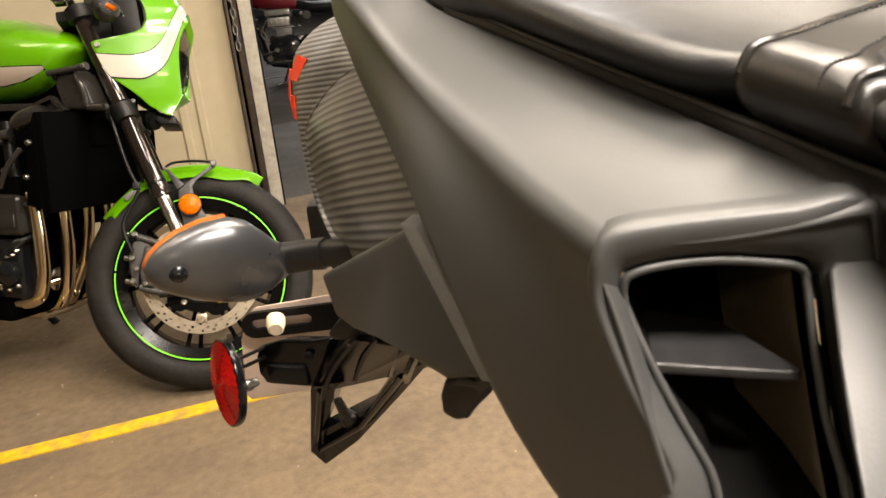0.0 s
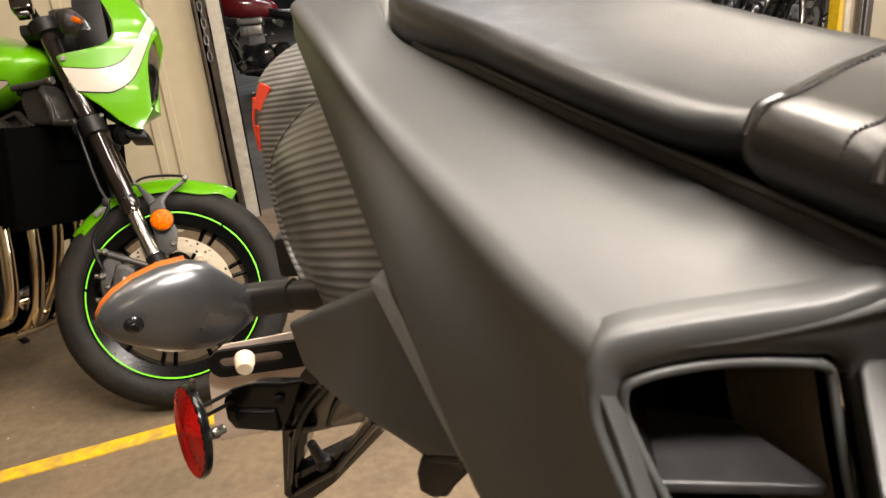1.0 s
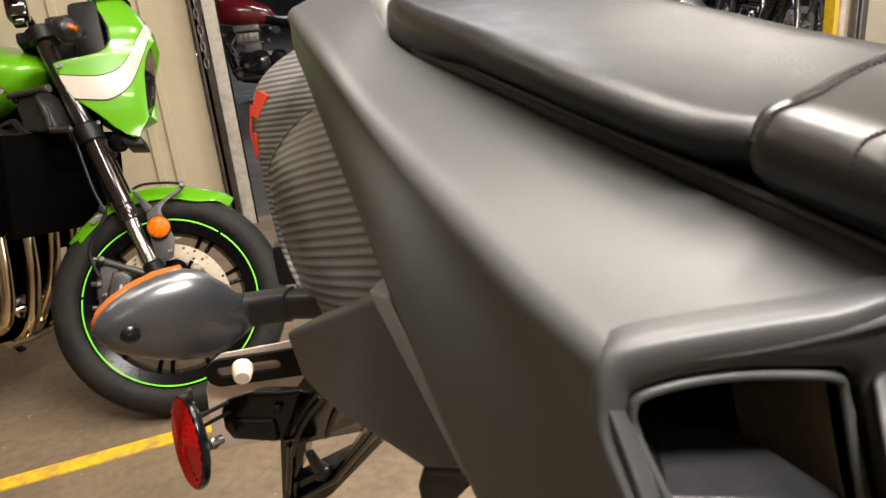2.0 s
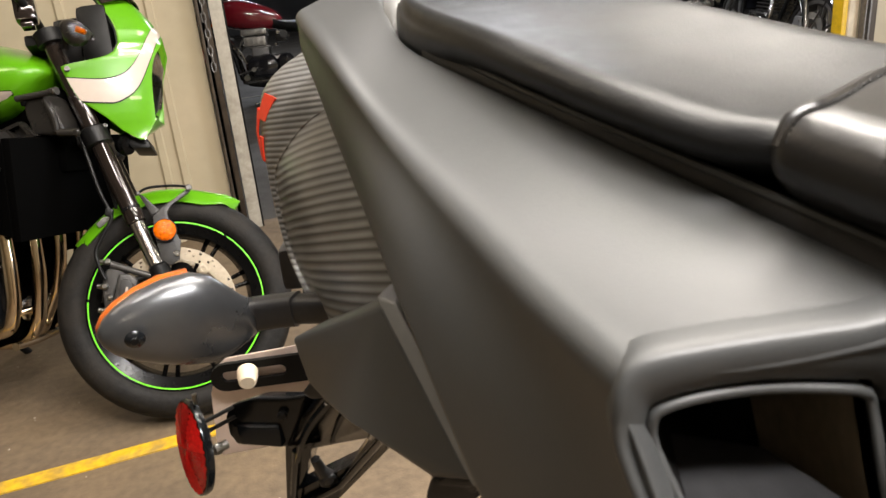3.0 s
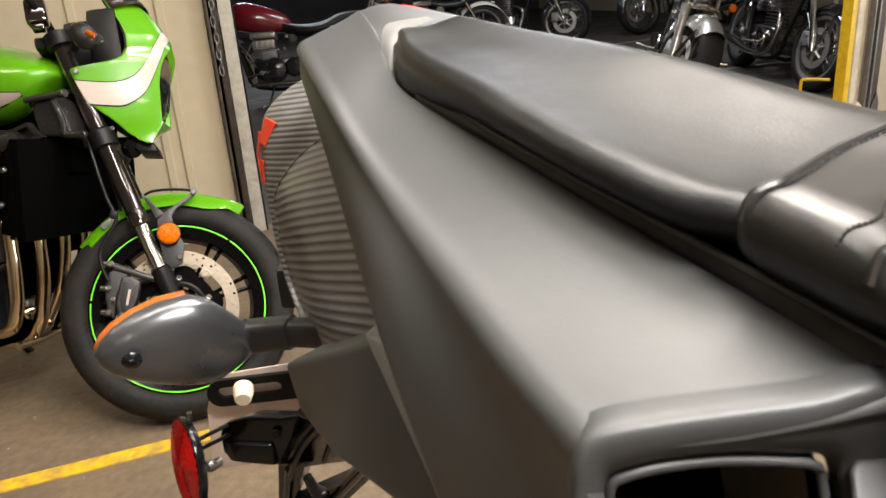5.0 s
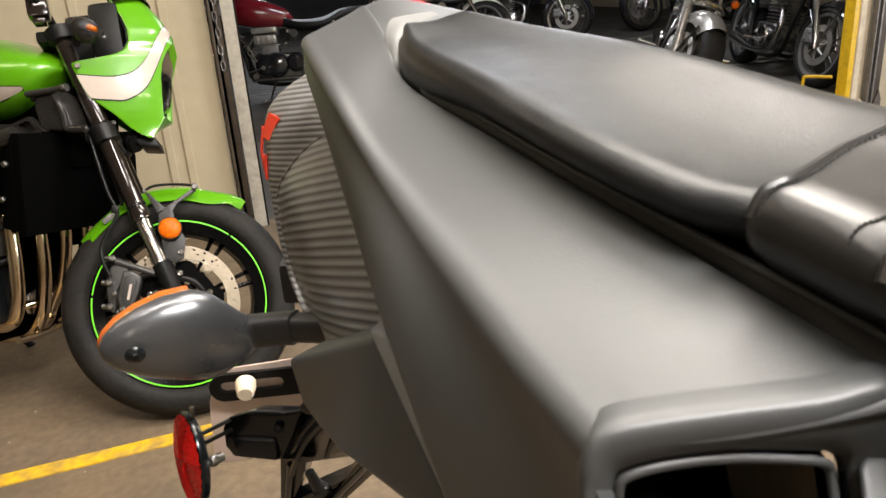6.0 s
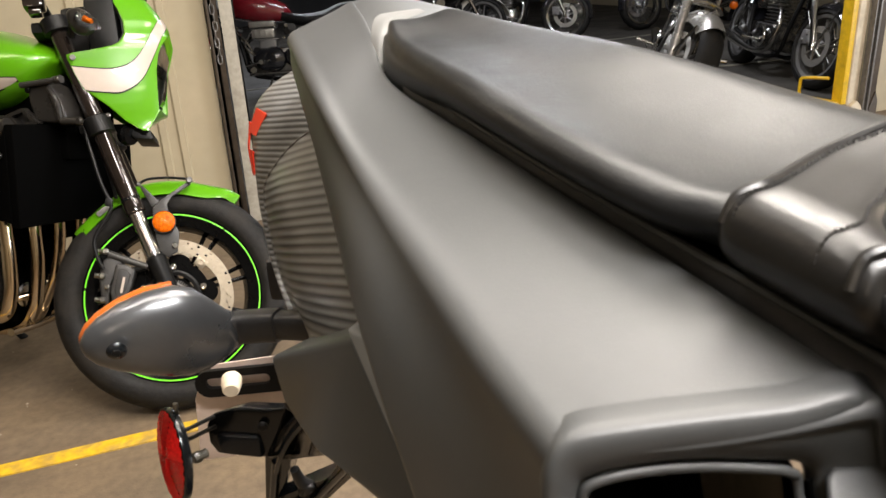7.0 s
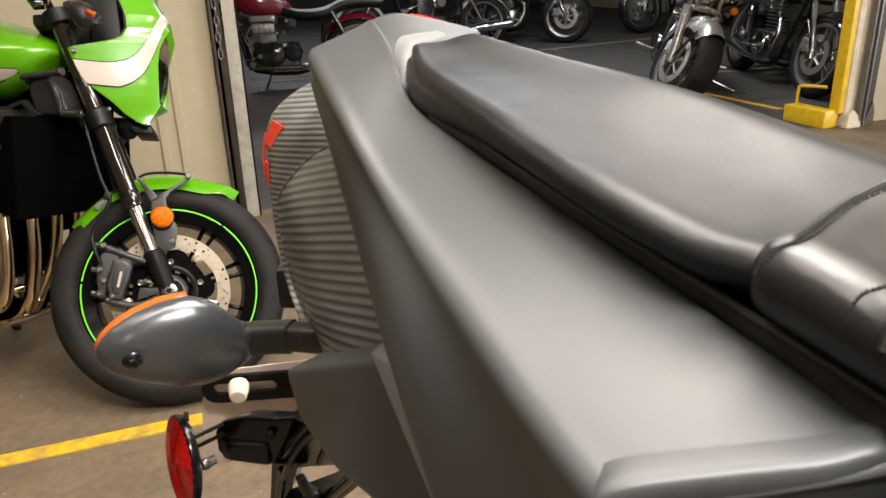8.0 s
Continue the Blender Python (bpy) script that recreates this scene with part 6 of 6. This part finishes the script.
def cruiser(m, label, tank="gloss_tank", fender="gloss_tank", front="spoked", steer=0.0, engine="chrome", r=0.32, wb=1.55, fat=0.13, lamp=True, upright=False):
    """A road motorcycle: x ahead from the rear axle's foot, y to its left."""
    b = thing("motorcycle", m, label, "motorcycle", "motorcycles in the parking bay")
    rake = 0.42
    bay_wheel("rear_wheel", b, pose(0, 0, r), r, 0.15, "cast" if front != "spoked" else front)
    ST = pose(wb, 0, r) @ Matrix.Rotation(radians(steer), 4, Vector((-0.42, 0, 1)).normalized())
    fw = bay_wheel("front_wheel", b, ST, r, fat, front)
    wide = fender == "silver"
    off = -fat / 2 - 0.004 if wide else -0.075
    rd = 0.172 if wide else 0.15
    ring = [(rd * math.cos(a), off, rd * math.sin(a)) for a in np.linspace(0, 2 * math.pi, 40, endpoint=False)]
    ring2 = [((rd - 0.05) * math.cos(a), off, (rd - 0.05) * math.sin(a)) for a in np.linspace(0, 2 * math.pi, 40, endpoint=False)]
    star = [tube([(0.03 * math.cos(a), off, 0.03 * math.sin(a)), ((rd - 0.042) * math.cos(a + 0.25), off + 0.002, (rd - 0.042) * math.sin(a + 0.25))], 0.010, 6) for a in np.linspace(0, 2 * math.pi, 7, endpoint=False)]
    part("brake_disc", ring_plate(ring, ring2, (0, 0.006, 0)), "silver", fw, "steel brake disc")
    tagged(part("disc_carrier", join(*star, lathe([(0.02, off - 0.004), (0.045, off - 0.004), (0.045, off + 0.006), (0.02, off + 0.006)], 20, True)), "silver", fw), kind="stuff")
    part("caliper", join(box(-0.17, -0.07, off - 0.03, off + 0.03, 0.00, 0.11, 0.018, 3), moved(disc_shape(0.026, 0.075, 14), pose(-0.10, off, 0.08)), moved(disc_shape(0.026, 0.075, 14), pose(-0.135, off, 0.03)), tube([(-0.02, off - 0.02, 0.0), (-0.08, off - 0.015, 0.06)], 0.018, 8)), "silver" if wide else "cast_grey", fw)
    ly = 0.125 if wide else 0.095
    for y in (-ly, ly):
        fl = part("fork_leg", tube([(0.0, y, -0.03), (-0.02, y, 0.05), (-0.16 * rake / 0.42, y, 0.36)], [0.026, 0.033, 0.034] if wide else [0.022, 0.026, 0.026], 12), "silver" if fender == "silver" else "chrome", b, "bright fork leg", m=ST)
        part("stanchion", tube([(-0.16, y, 0.36), (-0.34, y, 0.76)], 0.019, 12), "chrome", fl)
    rows = []
    half, drop = (0.118, 0.120) if wide else (0.075, 0.05)
    for deg in (52, 66, 82, 100, 120, 140, 165) if wide else (-8, 20, 50, 80, 110, 140, 168):
        a = radians(deg)
        lift = 0.038 if wide else 0.022
        rows.append([((r + lift - drop * abs(t) ** (3.0 if wide else 2.2)) * math.cos(a), half * t * (1.0 if abs(t) < 0.9 or not wide else 0.985), (r + lift - drop * abs(t) ** (3.0 if wide else 2.2)) * math.sin(a)) for t in (-1, -0.9, -0.7, -0.35, 0, 0.35, 0.7, 0.9, 1)])
    part("front_fender", sheet(rows, 3, 2, 0.003, (0, 0, 0)), fender, b, "", 60, ST)
    if wide:
        part("fender_brace", tube([(-0.08, -ly, 0.37), (-0.05, -0.06, 0.40), (-0.05, 0.06, 0.40), (-0.08, ly, 0.37)], 0.017, 10, smooth=3), "chrome", b, "chrome brace over the fender", m=ST)
    part("fender_stay", join(tube([(0.0, -half - 0.01, 0.0), (0.13 if wide else 0.14, -half - 0.005, 0.24 if wide else 0.28)], 0.011 if wide else 0.007, 6), tube([(0.0, -half - 0.01, 0.0), (-0.20, -half - 0.005, 0.24)], 0.007, 6)), "chrome", b, m=ST)
    part("rear_fender", sheet([[((r + 0.03) * math.cos(radians(d)), 0.095 * t, r + (r + 0.035 - 0.06 * abs(t) ** 2.2) * math.sin(radians(d))) for t in (-1, -0.8, -0.4, 0, 0.4, 0.8, 1)] for d in (20, 45, 70, 95, 120, 145, 170)], 3, 2, 0.003, (0, 0, r)), fender if fender != "silver" else "gloss_tank", b, "", 60)
    part("fuel_tank", loft([[(x, w * math.copysign(abs(math.cos(a)) ** 0.8, math.cos(a)), z + h * math.copysign(abs(math.sin(a)) ** 0.85, math.sin(a))) for a in np.linspace(0, 2 * math.pi, 24, endpoint=False)] for x, w, z, h in spline([(wb - 0.42, 0.03, 0.80, 0.05), (wb - 0.46, 0.09, 0.80, 0.10), (wb - 0.58, 0.14, 0.79, 0.13), (wb - 0.75, 0.13, 0.76, 0.12), (wb - 0.92, 0.07, 0.72, 0.08), (wb - 0.98, 0.02, 0.70, 0.03)], 4)]), tank, b, "", 180)
    part("saddle", sheet([[(x, y, z - 1.2 * abs(y) ** 1.8) for y in (-w, -0.6 * w, 0, 0.6 * w, w)] for x, z, w in ((wb - 0.90, 0.73, 0.08), (wb - 1.05, 0.70, 0.14), (wb - 1.25, 0.71, 0.16), (wb - 1.42, 0.77, 0.13), (wb - 1.62, 0.78, 0.11), (wb - 1.80, 0.76, 0.08))], 4, 4, 0.07, (wb - 1.3, 0, 0.3)), "leather", b, "black padded saddle", 180)
    eng = part("crankcase", join(box(wb - 1.02, wb - 0.62, -0.15, 0.15, 0.20, 0.42, 0.035, 3), moved(disc_shape(0.115, 0.40, 24), pose(wb - 0.72, 0, 0.32)), moved(disc_shape(0.095, 0.42, 24), pose(wb - 0.94, 0, 0.32))), "aged_alloy", b, "polished crankcase with round covers")
    part("case_cover", moved(lathe([(0.0, -0.225), (0.07, -0.222), (0.088, -0.212), (0.092, -0.20)], 24), pose(wb - 0.72, 0, 0.32)), "gloss_tank" if upright else engine, eng)
    part("case_cover", moved(lathe([(0.0, 0.225), (0.07, 0.222), (0.088, 0.212), (0.092, 0.20)], 24), pose(wb - 0.72, 0, 0.32)), "gloss_tank" if upright else engine, eng)
    if upright:
        part("barrel", join(box(wb - 0.83, wb - 0.68, -0.12, 0.12, 0.38, 0.50, 0.012, 3), box(wb - 0.85, wb - 0.66, -0.125, 0.125, 0.485, 0.50, 0.004)), "cast_grey", b)
        head = part("cylinder_head", join(box(wb - 0.82, wb - 0.62, -0.135, 0.135, 0.50, 0.585, 0.014, 3), *[box(wb - 0.80 + 0.045 * k, wb - 0.785 + 0.045 * k, -0.142, 0.142, 0.505, 0.580, 0.004) for k in range(4)]), "silver", b, "silver cylinder head")
        part("head_cover", join(box(wb - 0.835, wb - 0.605, -0.15, 0.15, 0.592, 0.650, 0.018, 3), tube([(wb - 0.66, -0.16, 0.622), (wb - 0.66, 0.16, 0.622)], 0.018, 12), tube([(wb - 0.78, -0.16, 0.622), (wb - 0.78, 0.16, 0.622)], 0.018, 12)), "silver", head)
        part("clutch_cover", join(moved(lathe([(0.0, 0.235), (0.05, 0.232), (0.092, 0.216), (0.108, 0.19), (0.110, 0.14)], 30), pose(wb - 0.80, 0, 0.32)), moved(lathe([(0.0, 0.225), (0.06, 0.220), (0.082, 0.20), (0.086, 0.14)], 26), pose(wb - 0.97, 0, 0.33)), tube([(wb - 0.66, 0.0, 0.40), (wb - 0.66, 0.20, 0.40)], 0.030, 14)), "gloss_tank", eng, "dark polished engine covers")
        part("peg_bar", join(tube([(wb - 0.60, 0.10, 0.19), (wb - 0.62, 0.26, 0.20), (wb - 1.02, 0.27, 0.20), (wb - 1.04, 0.10, 0.21)], 0.013, 10, smooth=3), moved(disc_shape(0.030, 0.018, 16), pose(wb - 0.62, 0.27, 0.235))), "chrome", b, "chrome bar under the engine")
        for dx, dz, rr in ((-0.50, 0.60, 0.018), (-0.54, 0.50, 0.013), (-0.93, 0.60, 0.016), (-0.90, 0.50, 0.012)):
            part("chrome_cap", tube([(wb + dx, -0.14, dz), (wb + dx, 0.14, dz)], rr, 12), "chrome", b)
        part("hose", join(tube([(wb - 0.50, 0.13, 0.57), (wb - 0.58, 0.16, 0.47), (wb - 0.62, 0.15, 0.38)], 0.012, 8, smooth=3), tube([(wb - 0.62, 0.14, 0.56), (wb - 0.56, 0.17, 0.44), (wb - 0.66, 0.17, 0.34)], 0.008, 8, smooth=3)), "chrome", b)
    else:
        fin = mesh_of("cooling_fin", box(-0.105, 0.105, -0.13, 0.13, -0.004, 0.004, 0.003), "aged_alloy")
        part("cylinder", box(wb - 0.86, wb - 0.70, -0.11, 0.11, 0.40, 0.66, 0.01), "aged_alloy", b)
        for k in range(8):
            f = new("cooling_fin", fin)
            f.parent = b
            f.matrix_basis = pose(wb - 0.78, 0, 0.43 + 0.028 * k)
        part("rocker_cover", box(wb - 0.90, wb - 0.66, -0.13, 0.13, 0.655, 0.72, 0.015, 3), engine, b)
    part("carburettor", join(box(wb - 1.00, wb - 0.90, -0.10, 0.10, 0.52, 0.62, 0.02), tube([(wb - 0.98, -0.16, 0.58), (wb - 0.98, 0.16, 0.58)], 0.035 if upright else 0.055, 18)), "dark_cast" if upright else engine, b)
    for y in (-0.12, 0.12):
        if not (upright and y > 0):
            part("exhaust_pipe", tube([(wb - 0.70, y * 0.7, 0.55), (wb - 0.56, y * 1.1, 0.50), (wb - 0.53, y * 1.3, 0.38), (wb - 0.62, y * 1.45, 0.22), (wb - 0.95, y * 1.5, 0.19), (wb - 1.35, y * 1.55, 0.24), (wb - 1.85, y * 1.6, 0.28)], [0.02, 0.022, 0.022, 0.022, 0.024, 0.042, 0.046], 14, smooth=4), "chrome", b, "chrome exhaust pipe")
        part("foot_peg", join(tube([(wb - 0.72, y * 1.2, 0.27), (wb - 0.70, y * 1.9, 0.29)], 0.010, 8), tube([(wb - 0.70, y * 1.9, 0.29), (wb - 0.70, y * 3.1, 0.30)], [0.014, 0.020], 10), tube([(wb - 0.70, y * 2.5, 0.30), (wb - 0.56, y * 2.3, 0.27)], 0.007, 6)), "chrome", b)
        part("mirror_stem", tube([(wb - 0.42, y * 1.2, 1.05), (wb - 0.45, y * 2.4, 1.22)], 0.006, 6), "chrome", b)
        ind = part("indicator", moved(lathe([(0.0, -0.035), (0.025, -0.03), (0.032, 0.0), (0.028, 0.03), (0.0, 0.036)], 16), pose(wb - 0.36, y * 1.9, 0.74, 0, 0, 90)), "matte_black", b)
        part("indicator_lens", moved(lathe([(0.0, -0.045), (0.024, -0.038), (0.031, -0.02), (0.0, -0.02)], 16), pose(wb - 0.355, y * 1.9, 0.74, 0, 0, 90)), "amber", ind, "amber lens")
    part("frame", join(tube([(wb - 0.40, 0, 0.86), (wb - 0.52, 0.06, 0.42), (wb - 0.62, 0.08, 0.18), (wb - 1.15, 0.10, 0.18), (wb - 1.25, 0.10, 0.55)], 0.018, 10, smooth=3), tube([(wb - 0.40, 0, 0.86), (wb - 0.52, -0.06, 0.42), (wb - 0.62, -0.08, 0.18), (wb - 1.15, -0.10, 0.18), (wb - 1.25, -0.10, 0.55)], 0.018, 10, smooth=3), tube([(wb - 1.15, 0.1, 0.25), (0.0, 0.11, r)], 0.02, 8), tube([(wb - 1.15, -0.1, 0.25), (0.0, -0.11, r)], 0.02, 8)), "matte_black", b)
    for y in (-0.13, 0.13):
        part("shock", tube([(0.06, y, r + 0.03), (0.22, y * 0.93, 0.66)], 0.022, 10), "chrome", b)
    part("side_stand", tube([(wb - 0.72, 0.14, 0.20), (wb - 0.66, 0.50, 0.150), (wb - 0.58, 0.57, 0.166)] if wide else [(wb - 0.78, 0.14, 0.20), (wb - 0.72, 0.30, 0.02), (wb - 0.66, 0.34, 0.008)], 0.010, 8), "chrome", b)
    part("handlebar", join(tube([(wb - 0.36, 0.0, 0.98), (wb - 0.38, 0.14, 1.02), (wb - 0.52, 0.34, 1.08), (wb - 0.66, 0.40, 1.05)], 0.012, 8, smooth=3), tube([(wb - 0.36, 0.0, 0.98), (wb - 0.38, -0.14, 1.02), (wb - 0.52, -0.34, 1.08), (wb - 0.66, -0.40, 1.05)], 0.012, 8, smooth=3)), "chrome", b)
    if lamp:
        part("headlamp", moved(lathe([(0.0, -0.10), (0.05, -0.09), (0.085, -0.04), (0.092, 0.03), (0.095, 0.045)], 28), pose(wb - 0.30, 0, 0.80, 0, 0, 90)), "chrome", b, "chrome headlamp shell", m=pose(0, 0, 0))
        part("lamp_glass", moved(lathe([(0.0, 0.062), (0.05, 0.058), (0.092, 0.045)], 28), pose(wb - 0.30, 0, 0.80, 0, 0, 90)), "glass", b)
    for x0, z0 in ((wb - 0.37, r + 0.36), (wb - 0.42, 0.93)):
        part("clamp", box(x0, x0 + 0.09, -0.11, 0.11, z0, z0 + 0.035, 0.01), "silver" if fender == "silver" else "matte_black", b)
    return b


def parked(x, y, heading, lean=8, wb=1.55):
    """Front wheel's foot at x, y; leaning on the stand to its left."""
    return pose(x, y, 0, 0, 0, heading) @ pose(0, 0, 0, -lean, 0, 0) @ pose(-wb, 0, 0)


cruiser(parked(1.665, 5.76, -104, 16), "silver-fendered cruiser with a fat tyre on its side stand", fender="silver", front="cast", steer=27, engine="chrome", fat=0.19)
cruiser(parked(2.80, 5.95, -90, 8), "black road motorcycle with chrome engine covers", front="cast", steer=12, r=0.31)
cruiser(parked(-2.33, 6.95, 188, -7), "deep red cruiser with a black saddle", tank="deep_red", fender="deep_red", front="spoked", engine="aged_alloy", upright=True, r=0.31)
cruiser(parked(1.53, 10.2, -15, 8), "black chrome-trimmed cruiser with spoked wheels", front="spoked", r=0.32)
cruiser(parked(2.72, 11.1, -160, -8), "black cruiser with wire wheels", front="spoked", r=0.33)
cruiser(parked(0.60, 11.3, -100, 8), "black cruiser with a wide tyre", front="cast")
cruiser(parked(4.3, 9.8, -95, 8), "black motorcycle in the far row", front="cast")
cruiser(parked(-1.0, 9.2, 200, -8), "black motorcycle with a cream front fender", fender="cream_paint", front="cast")
